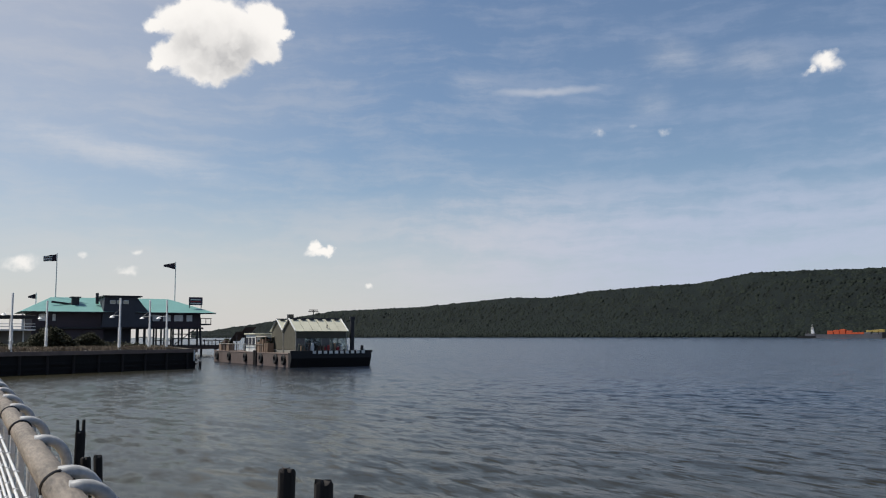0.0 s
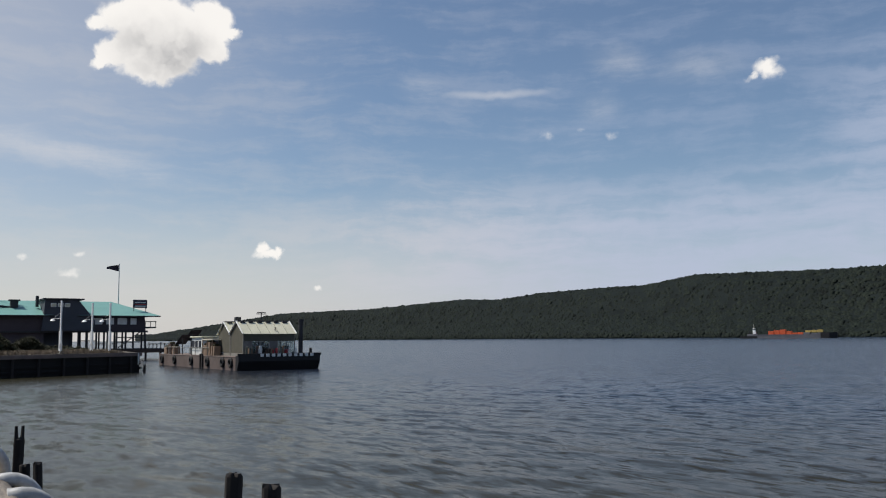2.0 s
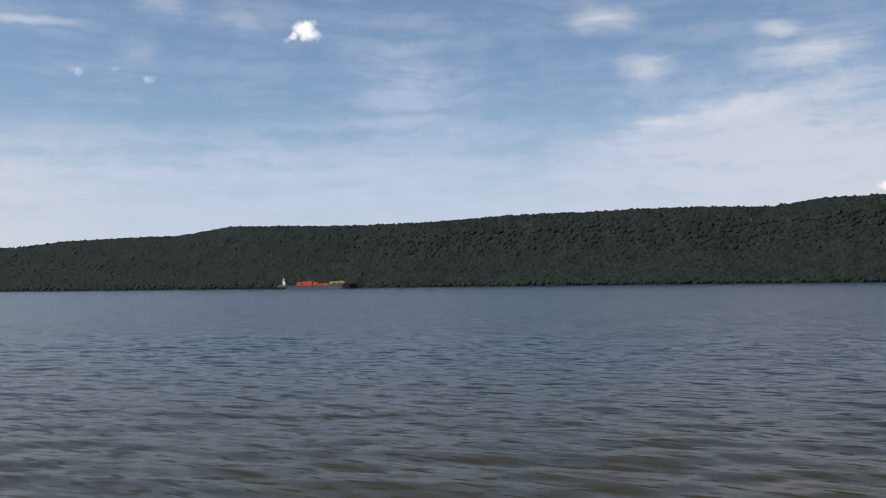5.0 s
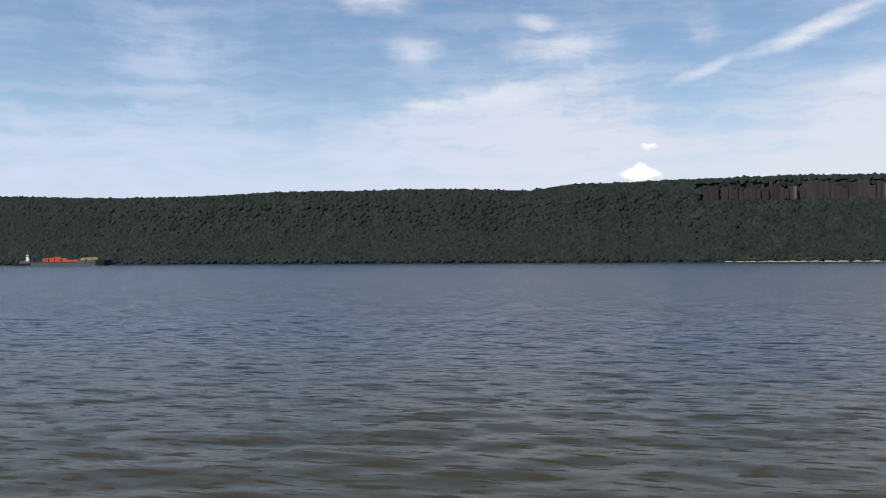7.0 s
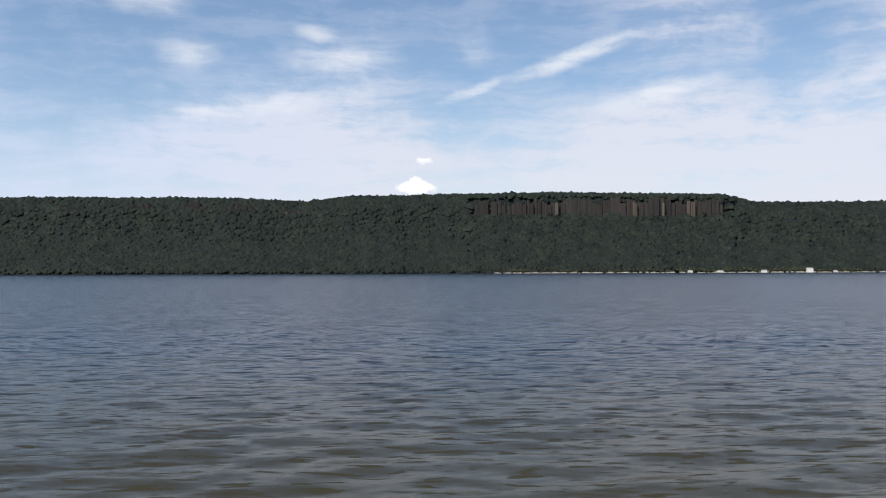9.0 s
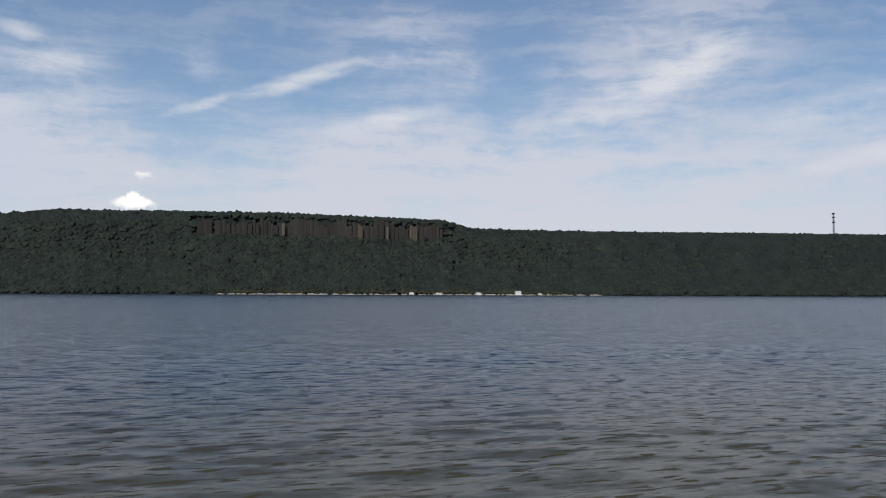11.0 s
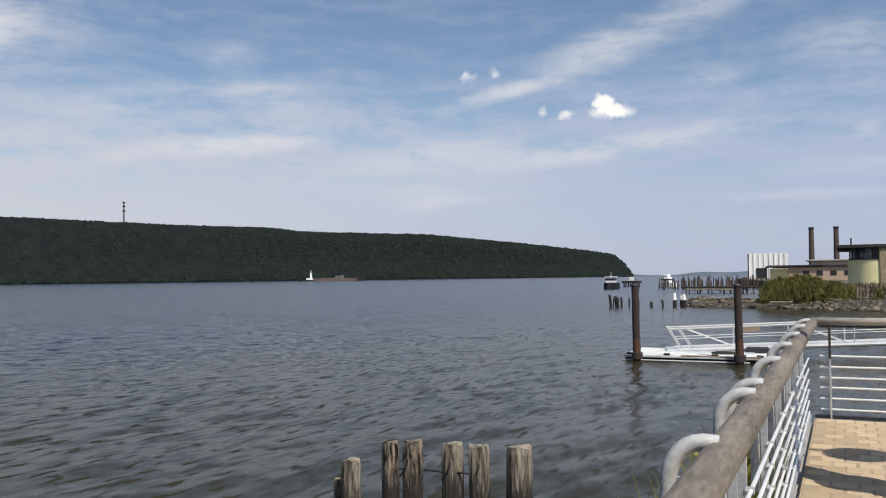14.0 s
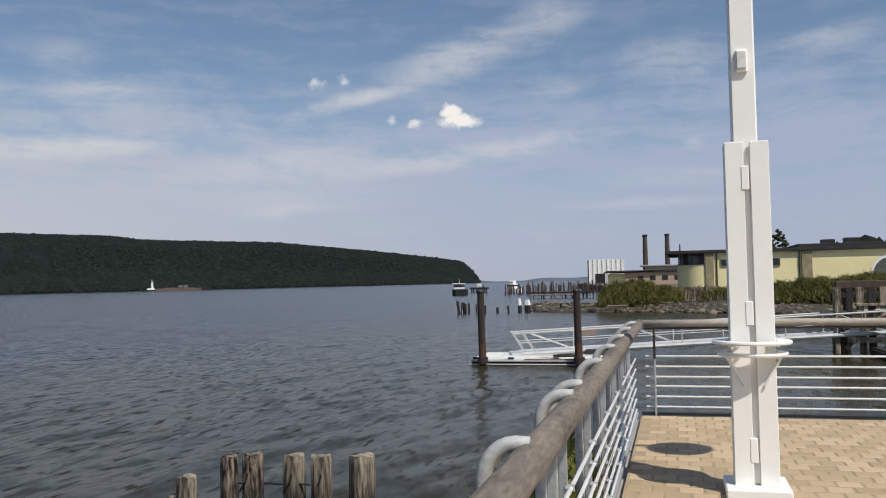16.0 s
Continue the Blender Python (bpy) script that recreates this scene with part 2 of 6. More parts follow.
M = {
    "hook_paint": material("hook_paint", (0.42, 0.42, 0.41), 0.55, 0.0, vary=0.4, scale=7, fine=40, bump=0.15),
    "weed": material("weed", (0.17, 0.18, 0.035), 0.7, vary=0.4, scale=3, fine=30, island=0.6, tint=(0.24, 0.23, 0.06), spec=0.2),
    # the blue in the woods and their floor is distance haze, put into the base colour
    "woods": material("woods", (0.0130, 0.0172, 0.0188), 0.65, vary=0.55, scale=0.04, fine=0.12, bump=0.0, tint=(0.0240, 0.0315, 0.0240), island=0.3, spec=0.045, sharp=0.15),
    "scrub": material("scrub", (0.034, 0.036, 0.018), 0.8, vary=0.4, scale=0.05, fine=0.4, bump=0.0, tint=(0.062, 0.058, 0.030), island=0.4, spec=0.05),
    "hazed_forest_floor": material("hazed_forest_floor", (0.0115, 0.0155, 0.0175), 0.8, vary=0.5, scale=0.03, fine=0.3, tint=(0.0195, 0.0262, 0.0245), spec=0.05),
    "cliff": material("cliff", (0.031, 0.029, 0.028), 0.9, vary=0.35, scale=0.035, fine=0.4, bump=0.15, tint=(0.048, 0.042, 0.038), island=0.4, stretch=(1, 1, 0.25), spec=0.15),
    "cliff_bare": material("cliff_bare", (0.088, 0.073, 0.058), 0.9, vary=0.3, scale=0.05, fine=0.5, bump=0.5, island=0.6, stretch=(1, 1, 0.25), spec=0.15),
    "beach": material("beach", (0.36, 0.33, 0.28), 0.9, vary=0.4, scale=0.05, fine=0.6),
    "rock": material("rock", (0.085, 0.07, 0.05), 0.85, vary=0.75, scale=0.5, fine=9, bump=0.6, island=1.2, tint=(0.21, 0.172, 0.12), sharp=0.25),
    "reed": material("reed", (0.074, 0.078, 0.022), 0.8, vary=0.5, scale=0.5, fine=12, island=0.5, tint=(0.17, 0.16, 0.048), spec=0.1),
    "dry_grass": material("dry_grass", (0.15, 0.115, 0.08), 0.8, vary=0.4, scale=0.5, fine=12, island=0.8, spec=0.2),
    "shrub": material("shrub", (0.034, 0.034, 0.017), 0.7, vary=0.5, scale=0.5, fine=12, island=0.9, spec=0.2),
    "mud": material("mud", (0.05, 0.043, 0.032), 0.8, vary=0.5, scale=0.5, fine=5, bump=0.4),
    "earth": material("earth", (0.10, 0.085, 0.06), 0.95, vary=0.4, scale=0.4, fine=6),
    "pile": material("pile", (0.27, 0.22, 0.155), 0.85, vary=0.85, scale=5, fine=24, bump=0.9, stretch=(1, 1, 0.14), tint=(0.36, 0.30, 0.22), sharp=0.24),
    "pile_dark": material("pile_dark", (0.024, 0.020, 0.018), 0.85, vary=0.5, scale=3, fine=26, bump=0.8, stretch=(1, 1, 0.12)),
    "pile_brown": material("pile_brown", (0.075, 0.048, 0.036), 0.85, vary=0.5, scale=3, fine=26, bump=0.8, stretch=(1, 1, 0.12)),
    "rust_red": material("rust_red", (0.08, 0.038, 0.025), 0.9, vary=0.6, scale=2, fine=20, bump=0.4),
    "rust": material("rust", (0.034, 0.022, 0.018), 0.85, vary=0.6, scale=2, fine=20, bump=0.4),
    "handrail": material("handrail", (0.170, 0.142, 0.112), 0.7, vary=0.6, scale=7, fine=60, bump=0.3, stretch=(1, 0.18, 1), sharp=0.1),
    # same wood as the handrail, lightened for the stronger light on the side run
    "handrail_lit": material("handrail_lit", (0.36, 0.32, 0.275), 0.7, vary=0.35, scale=9, fine=60, bump=0.3, stretch=(1, 0.18, 1), sharp=0.1),
    "galvanised": material("galvanised", (0.52, 0.53, 0.54), 0.45, 0.6, vary=0.25, scale=9, fine=50, bump=0.1),
    "white": material("white", (0.88, 0.87, 0.83), 0.42, vary=0.03, scale=1.2, fine=12, bump=0.015),
    "white_worn": material("white_worn", (0.70, 0.70, 0.66), 0.55, vary=0.3, scale=1.2, fine=20, bump=0.15),
    "worn_grey": material("worn_grey", (0.46, 0.46, 0.45), 0.55, 0.1, vary=0.3, scale=2, fine=24, bump=0.1),
    "aluminium": material("aluminium", (0.66, 0.67, 0.68), 0.4, 0.4, vary=0.2, scale=2, fine=30),
    "paver": material("paver", (0.46, 0.34, 0.20), 0.85, vary=0.3, scale=3, fine=60, bump=0.3, obj=1.0, tint=(0.62, 0.47, 0.30)),
    "paver_joined": material("paver_joined", (0.46, 0.34, 0.20), 0.85, vary=0.3, scale=3, fine=60, bump=0.3, island=1.0, tint=(0.62, 0.47, 0.30)),
    "sand": material("sand", (0.34, 0.26, 0.165), 0.95, vary=0.3, scale=6, fine=80),
    "concrete": material("concrete", (0.36, 0.34, 0.31), 0.85, vary=0.3, scale=1.2, fine=25, bump=0.3),
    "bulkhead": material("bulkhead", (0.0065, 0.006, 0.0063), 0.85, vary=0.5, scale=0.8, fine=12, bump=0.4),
    "cap": material("cap", (0.17, 0.13, 0.11), 0.85, vary=0.35, scale=0.8, fine=14, bump=0.3),
    "teal": material("teal", (0.17, 0.36, 0.32), 0.5, 0.1, vary=0.15, scale=0.4, fine=6),
    "siding": material("siding", (0.056, 0.043, 0.051), 0.75, vary=0.3, scale=0.3, fine=8, bump=0.2, stretch=(1, 1, 4)),
    "mansard": material("mansard", (0.045, 0.05, 0.062), 0.7, vary=0.3, scale=0.4, fine=8, bump=0.2),
    "dark_metal": material("dark_metal", (0.03, 0.03, 0.034), 0.55, 0.3, vary=0.35, scale=2, fine=24),
    "hull": material("hull", (0.008, 0.008, 0.009), 0.7, vary=0.5, scale=0.4, fine=6, bump=0.2),
    "hull_side": material("hull_side", (0.12, 0.09, 0.078), 0.75, vary=0.4, scale=0.35, fine=5, bump=0.2),
    "tyre": material("tyre", (0.015, 0.015, 0.015), 0.8, vary=0.3),
    "roof_panel": material("roof_panel", (0.60, 0.58, 0.44), 0.45, vary=0.15, scale=0.9, fine=9),
    "frame_paint": material("frame_paint", (0.24, 0.23, 0.20), 0.55, vary=0.2, scale=2, fine=20),
    "inside": material("inside", (0.09, 0.10, 0.08), 0.8, vary=0.6, scale=1.2, fine=9),
    "wood_box": material("wood_box", (0.22, 0.15, 0.10), 0.8, vary=0.35, scale=2, fine=20, bump=0.3),
    "gable": material("gable", (0.085, 0.078, 0.055), 0.8, vary=0.3, scale=1.5, fine=14, bump=0.2),
    "frosted": material("frosted", (0.13, 0.125, 0.12), 0.3, vary=0.45, scale=0.9, fine=6, bump=0.05),
    "rod_steel": material("rod_steel", (0.78, 0.78, 0.76), 0.35, 0.2, vary=0.12, scale=5, fine=60, bump=0.05),
    "solar": material("solar", (0.012, 0.014, 0.024), 0.5, 0.0, vary=0.3, scale=2, fine=15),
    "yellow": material("yellow", (0.88, 0.76, 0.42), 0.85, vary=0.13, scale=0.25, fine=5, bump=0.2),
    "stone": material("stone", (0.30, 0.25, 0.15), 0.9, vary=0.6, scale=1.4, fine=5, bump=0.6),
    "beige": material("beige", (0.45, 0.33, 0.24), 0.85, vary=0.2, scale=0.2, fine=4, bump=0.2),
    "brick": material("brick", (0.075, 0.052, 0.045), 0.85, vary=0.3, scale=0.4, fine=4, bump=0.2),
    "roofing": material("roofing", (0.024, 0.023, 0.024), 0.8, vary=0.3, scale=0.5, fine=6),
    "orange": material("orange", (0.62, 0.10, 0.03), 0.7, vary=0.3, scale=0.15, fine=2),
    "ochre": material("ochre", (0.50, 0.36, 0.10), 0.7, vary=0.3, scale=0.15, fine=2),
    "ship_grey": material("ship_grey", (0.13, 0.13, 0.14), 0.65, vary=0.35, scale=0.15, fine=2),
    "red_hull": material("red_hull", (0.13, 0.078, 0.062), 0.7, vary=0.3, scale=0.15, fine=2),
    "flag_dark": material("flag_dark", (0.05, 0.04, 0.06), 0.8, vary=0.5, scale=1.5, fine=12),
    "flag_red": material("flag_red", (0.35, 0.05, 0.05), 0.8, vary=0.3, scale=1.5, fine=12),
    # blue-grey of the air in between, painted as the land's own colour
    "hazy_far_land": material("hazy_far_land", (0.11, 0.13, 0.16), 0.9, vary=0.3, scale=0.01, fine=0.1, spec=0.1),
    "bark": material("bark", (0.07, 0.055, 0.04), 0.9, vary=0.4),
}


def glass_material():
    m = bpy.data.materials.new("glass")
    m.use_nodes = True
    b = m.node_tree.nodes["Principled BSDF"]
    b.inputs["Base Color"].default_value = (0.85, 0.9, 0.88, 1)
    b.inputs["Roughness"].default_value, b.inputs["Transmission Weight"].default_value, b.inputs["IOR"].default_value = 0.06, 0.9, 1.3
    return m


M["glass"] = glass_material()


def tide_stain(m, z0, z1):
    """A ragged dark tar and tide stain on a timber below the height z1."""
    t = m.node_tree
    b = t.nodes["Principled BSDF"]
    old = b.inputs["Base Color"].links[0].from_socket
    geo, xyz, rng_n, noise, mp = (t.nodes.new(k) for k in ("ShaderNodeNewGeometry", "ShaderNodeSeparateXYZ", "ShaderNodeMapRange", "ShaderNodeTexNoise", "ShaderNodeMapping"))
    t.links.new(geo.outputs["Position"], xyz.inputs[0])
    t.links.new(geo.outputs["Position"], mp.inputs[0])
    mp.inputs["Scale"].default_value = (14, 14, 1.2)
    t.links.new(mp.outputs[0], noise.inputs["Vector"])
    add = t.nodes.new("ShaderNodeMath")
    add.operation = "MULTIPLY_ADD"
    t.links.new(noise.outputs["Fac"], add.inputs[0])
    add.inputs[1].default_value = 0.9
    t.links.new(xyz.outputs[2], add.inputs[2])
    t.links.new(add.outputs[0], rng_n.inputs[0])
    for i, v in zip((1, 2, 3, 4), (z0 + 0.45, z1 + 0.45, 0.0, 1.0)):
        rng_n.inputs[i].default_value = v
    mix = t.nodes.new("ShaderNodeMix")
    mix.data_type = "RGBA"
    t.links.new(rng_n.outputs[0], mix.inputs[0])
    mix.inputs[6].default_value = (0.028, 0.022, 0.018, 1)
    t.links.new(old, mix.inputs[7])
    t.links.new(mix.outputs[2], b.inputs["Base Color"])
    return m


def leafy(m, keep):
    """Foliage: leaves lie level rather than along the lump, so the canopy shades softly."""
    t = m.node_tree
    b = t.nodes["Principled BSDF"]
    src = t.nodes.new("ShaderNodeNewGeometry").outputs["Normal"]
    if b.inputs["Normal"].links:
        src = b.inputs["Normal"].links[0].from_socket
    part_n, up, unit = (t.nodes.new("ShaderNodeVectorMath") for _ in range(3))
    part_n.operation, up.operation, unit.operation = "SCALE", "ADD", "NORMALIZE"
    t.links.new(src, part_n.inputs[0])
    part_n.inputs["Scale"].default_value = keep
    t.links.new(part_n.outputs[0], up.inputs[0])
    up.inputs[1].default_value = (0, 0, 1 - keep)
    t.links.new(up.outputs[0], unit.inputs[0])
    t.links.new(unit.outputs[0], b.inputs["Normal"])
    return m


leafy(M["woods"], 0.42)
leafy(M["reed"], 0.6)
M["shore_pile"] = tide_stain(material("shore_pile", (0.27, 0.22, 0.155), 0.85, vary=0.85, scale=5, fine=24, bump=0.9, stretch=(1, 1, 0.14), tint=(0.38, 0.32, 0.24), sharp=0.24), -0.92, -0.6)
M["patchy_pile"] = tide_stain(material("patchy_pile", (0.05, 0.034, 0.028), 0.85, vary=1.0, scale=6, fine=24, bump=0.9, stretch=(1, 1, 0.25), tint=(0.30, 0.23, 0.17), sharp=0.3), -0.92, -0.6)


def water_material():
    m = bpy.data.materials.new("river_water")
    m.use_nodes = True
    t = m.node_tree
    b = t.nodes["Principled BSDF"]
    tc = t.nodes.new("ShaderNodeTexCoord")

    def wave(sx, sy, turn, detail, rough):
        mp = t.nodes.new("ShaderNodeMapping")
        mp.inputs["Scale"].default_value, mp.inputs["Rotation"].default_value = (sx, sy, 1), (0, 0, radians(turn))
        n = t.nodes.new("ShaderNodeTexNoise")
        n.inputs["Scale"].default_value, n.inputs["Detail"].default_value, n.inputs["Roughness"].default_value = 1.0, detail, rough
        t.links.new(tc.outputs["Object"], mp.inputs[0])
        t.links.new(mp.outputs[0], n.inputs["Vector"])
        return n.outputs["Fac"]

    def ranged(value, lo, hi, out_lo, out_hi):
        n = t.nodes.new("ShaderNodeMapRange")
        n.interpolation_type = "SMOOTHSTEP"
        t.links.new(value, n.inputs[0])
        for k, q in zip((1, 2, 3, 4), (lo, hi, out_lo, out_hi)):
            n.inputs[k].default_value = q
        return n.outputs[0]

    # brown silt stirred up along the wall; out in the channel the blue-grey of reflected sky is put into the base
    # colour, in drifting patches
    xyz = t.nodes.new("ShaderNodeSeparateXYZ")
    t.links.new(tc.outputs["Object"], xyz.inputs[0])
    out = t.nodes.new("ShaderNodeMath")
    out.operation = "MULTIPLY_ADD"
    t.links.new(wave(0.03, 0.012, 10, 4, 0.6), out.inputs[0])
    out.inputs[1].default_value = 34.0
    t.links.new(xyz.outputs[0], out.inputs[2])
    silt_and_sky = t.nodes.new("ShaderNodeMix")
    silt_and_sky.data_type = "RGBA"
    silt_and_sky.inputs[6].default_value, silt_and_sky.inputs[7].default_value = (0.031, 0.028, 0.0148, 1), (0.0125, 0.018, 0.031, 1)
    t.links.new(ranged(out.outputs[0], 23.0, 66.0, 0.0, 1.0), silt_and_sky.inputs[0])
    t.links.new(silt_and_sky.outputs[2], b.inputs["Base Color"])
    b.inputs["Roughness"].default_value, b.inputs["IOR"].default_value = 0.20, 1.33
    b.inputs["Specular IOR Level"].default_value = 0.16
    total = t.nodes.new("ShaderNodeNewGeometry").outputs["Normal"]

    def tilted(base, slope, way_of):
        n = t.nodes.new("ShaderNodeVectorMath")
        n.operation = "MULTIPLY_ADD"
        t.links.new(slope, n.inputs[0])
        n.inputs[1].default_value = way_of
        t.links.new(base, n.inputs[2])
        return n.outputs[0]

    for sx, sy, turn, detail, amount in ((0.42, 0.2, 8, 3, 0.16), (1.7, 0.7, -8, 2, 0.22), (4.6, 2.6, 14, 1, 0.10)):
        mp = t.nodes.new("ShaderNodeMapping")
        mp.inputs["Scale"].default_value, mp.inputs["Rotation"].default_value = (sx, sy, 1), (0, 0, radians(turn))
        n = t.nodes.new("ShaderNodeTexNoise")
        n.inputs["Scale"].default_value, n.inputs["Detail"].default_value = 1.0, detail
        t.links.new(tc.outputs["Object"], mp.inputs[0])
        t.links.new(mp.outputs[0], n.inputs["Vector"])
        off = t.nodes.new("ShaderNodeVectorMath")
        off.operation = "SUBTRACT"
        off.inputs[1].default_value = (0.5, 0.5, 0.5)
        t.links.new(n.outputs["Color"], off.inputs[0])
        total = tilted(total, off.outputs[0], (amount, amount, 0))
    # short steep fronts of the wavelets running in to the wall
    total = tilted(total, ranged(wave(4.4, 1.25, 6, 2, 0.5), 0.55, 0.74, 0.0, 1.0), (-0.38, 0.05, 0))
    total = tilted(total, ranged(wave(2.0, 0.55, -10, 3, 0.5), 0.54, 0.76, 0.0, 1.0), (-0.24, -0.04, 0))
    unit = t.nodes.new("ShaderNodeVectorMath")
    unit.operation = "NORMALIZE"
    t.links.new(total, unit.inputs[0])
    t.links.new(unit.outputs[0], b.inputs["Normal"])
    return m


M["water"] = water_material()


# ---- building tools ----
def part(name, bm, mat, parent=None, label="", smooth=False):
    """Links a bmesh as one mesh object, under its thing where one is given."""
    me = bpy.data.meshes.new(name)
    bm.normal_update()
    bm.to_mesh(me)
    bm.free()
    me.materials.append(M[mat] if isinstance(mat, str) else mat)
    if smooth:
        me.shade_smooth()
    ob = new(name, me)
    if parent:
        ob.parent = parent
    return tagged(ob, label)


def thing(name, place, label, category, group="", turn=0):
    ob = new(name)
    ob.matrix_basis = pose(*place, 0, 0, turn)
    ob.empty_display_size = 0.2
    return tagged(ob, label, category, group)


def box(bm, lo, hi, bevel=0.0):
    vs = [bm.verts.new((x, y, z)) for z in (lo[2], hi[2]) for y in (lo[1], hi[1]) for x in (lo[0], hi[0])]
    fs = [bm.faces.new([vs[i] for i in f]) for f in ((0, 2, 3, 1), (4, 5, 7, 6), (0, 1, 5, 4), (2, 6, 7, 3), (0, 4, 6, 2), (1, 3, 7, 5))]
    if bevel:
        bmesh.ops.bevel(bm, geom=list({e for f in fs for e in f.edges}), offset=bevel, segments=1, affect="EDGES")
    return bm


def boxed(lo, hi, bevel=0.0):
    return box(bmesh.new(), lo, hi, bevel)


def rod(bm, a, b, r, r2=None, sides=8, caps=True):
    a, b = Vector(a), Vector(b)
    q = (b - a).to_track_quat("Z", "Y")
    r2 = r if r2 is None else r2
    rings = []
    for p, rr in ((a, r), (b, r2)):
        rings.append([bm.verts.new(p + q @ Vector((rr * math.cos(k * math.tau / sides), rr * math.sin(k * math.tau / sides), 0))) for k in range(sides)])
    for k in range(sides):
        bm.faces.new((rings[0][k], rings[0][(k + 1) % sides], rings[1][(k + 1) % sides], rings[1][k]))
    if caps:
        bm.faces.new(rings[0][::-1])
        bm.faces.new(rings[1])
    return bm


def rodded(a, b, r, r2=None, sides=8):
    return rod(bmesh.new(), a, b, r, r2, sides)


def tube(points, r, sides=8):
    """A round bar bent through the points, which lie in one plane."""
    bm = bmesh.new()
    pts = [Vector(p) for p in points]
    closed = (pts[0] - pts[-1]).length < 1e-6
    if closed:
        pts = pts[:-1]
    n = len(pts)
    flat_n = Vector((0, 0, 0))
    for i in range(1, n - 1):
        flat_n += (pts[i] - pts[0]).cross(pts[i + 1] - pts[0])
    flat_n.normalize()
    rings = []
    for i, p in enumerate(pts):
        d = (pts[(i + 1) % n] - pts[i - 1]) if closed or 0 < i < n - 1 else (pts[1] - pts[0] if i == 0 else pts[-1] - pts[-2])
        side = d.normalized().cross(flat_n)
        rings.append([bm.verts.new(p + r * (math.cos(k * math.tau / sides) * side + math.sin(k * math.tau / sides) * flat_n)) for k in range(sides)])
    for i in range(n if closed else n - 1):
        a, b = rings[i], rings[(i + 1) % n]
        for k in range(sides):
            bm.faces.new((a[k], b[k], b[(k + 1) % sides], a[(k + 1) % sides]))
    if not closed:
        bm.faces.new(rings[0])
        bm.faces.new(rings[-1][::-1])
    bmesh.ops.recalc_face_normals(bm, faces=bm.faces)
    return bm


def prism(outline, z0, z1):
    bm = bmesh.new()
    lo = [bm.verts.new((x, y, z0)) for x, y in outline]
    hi = [bm.verts.new((x, y, z1)) for x, y in outline]
    n = len(outline)
    bm.faces.new(lo[::-1])
    bm.faces.new(hi)
    for i in range(n):
        bm.faces.new((lo[i], lo[(i + 1) % n], hi[(i + 1) % n], hi[i]))
    bmesh.ops.recalc_face_normals(bm, faces=bm.faces)
    return bm


def mesh_from(name, verts, faces, mat, smooth=False):
    me = bpy.data.meshes.new(name)
    me.from_pydata(verts, [], faces)
    me.materials.append(M[mat])
    if smooth:
        me.shade_smooth()
    return new(name, me)


def blobs(name, centres, radii, mat, flatten=0.85, seed=3, level=1, rough=0.28, cut=-2.0):
    """Many small leafy lumps in one mesh; centres and radii are arrays."""
    rng = np.random.default_rng(seed)
    kinds = []
    for _ in range(7):
        bm = bmesh.new()
        bmesh.ops.create_icosphere(bm, subdivisions=level, radius=1.0)
        co = np.array([v.co[:] for v in bm.verts])
        co *= 1 + rng.uniform(-rough, rough, (len(co), 1))
        co[:, 2] *= flatten
        kinds.append((co, np.array([[v.index for v in f.verts] for f in bm.faces if f.calc_center_median().z > cut])))
        bm.free()
    n = len(centres)
    nv, nf = len(kinds[0][0]), len(kinds[0][1])
    verts, faces = np.zeros((n, nv, 3)), np.zeros((n, nf, 3), int)
    pick, turn = rng.integers(0, 7, n), rng.uniform(0, math.tau, n)
    for k in range(7):
        sel = np.where(pick == k)[0]
        if not len(sel):
            continue
        co, fs = kinds[k]
        c, s = np.cos(turn[sel])[:, None], np.sin(turn[sel])[:, None]
        x, y = co[None, :, 0] * c - co[None, :, 1] * s, co[None, :, 0] * s + co[None, :, 1] * c
        loc = np.stack([x, y, np.broadcast_to(co[None, :, 2], x.shape)], -1)
        verts[sel] = loc * radii[sel][:, None, None] + centres[sel][:, None, :]
        faces[sel] = fs[None] + (sel * nv)[:, None, None]
    me = bpy.data.meshes.new(name)
    me.vertices.add(n * nv)
    me.vertices.foreach_set("co", verts.ravel())
    me.loops.add(n * nf * 3)
    me.loops.foreach_set("vertex_index", faces.ravel())
    me.polygons.add(n * nf)
    me.polygons.foreach_set("loop_start", np.arange(0, n * nf * 3, 3))
    me.update(calc_edges=True)
    me.validate()
    me.materials.append(M[mat])
    return new(name, me)


WATER = -2.1
CHOP = 0.065

# ---- water ----
def graded(inner, step, outer, growth):
    vals, at = [0.0], 0.0
    while at < outer:
        if at >= inner:
            step *= growth
        at += step
        vals.append(min(at, outer))
    return vals


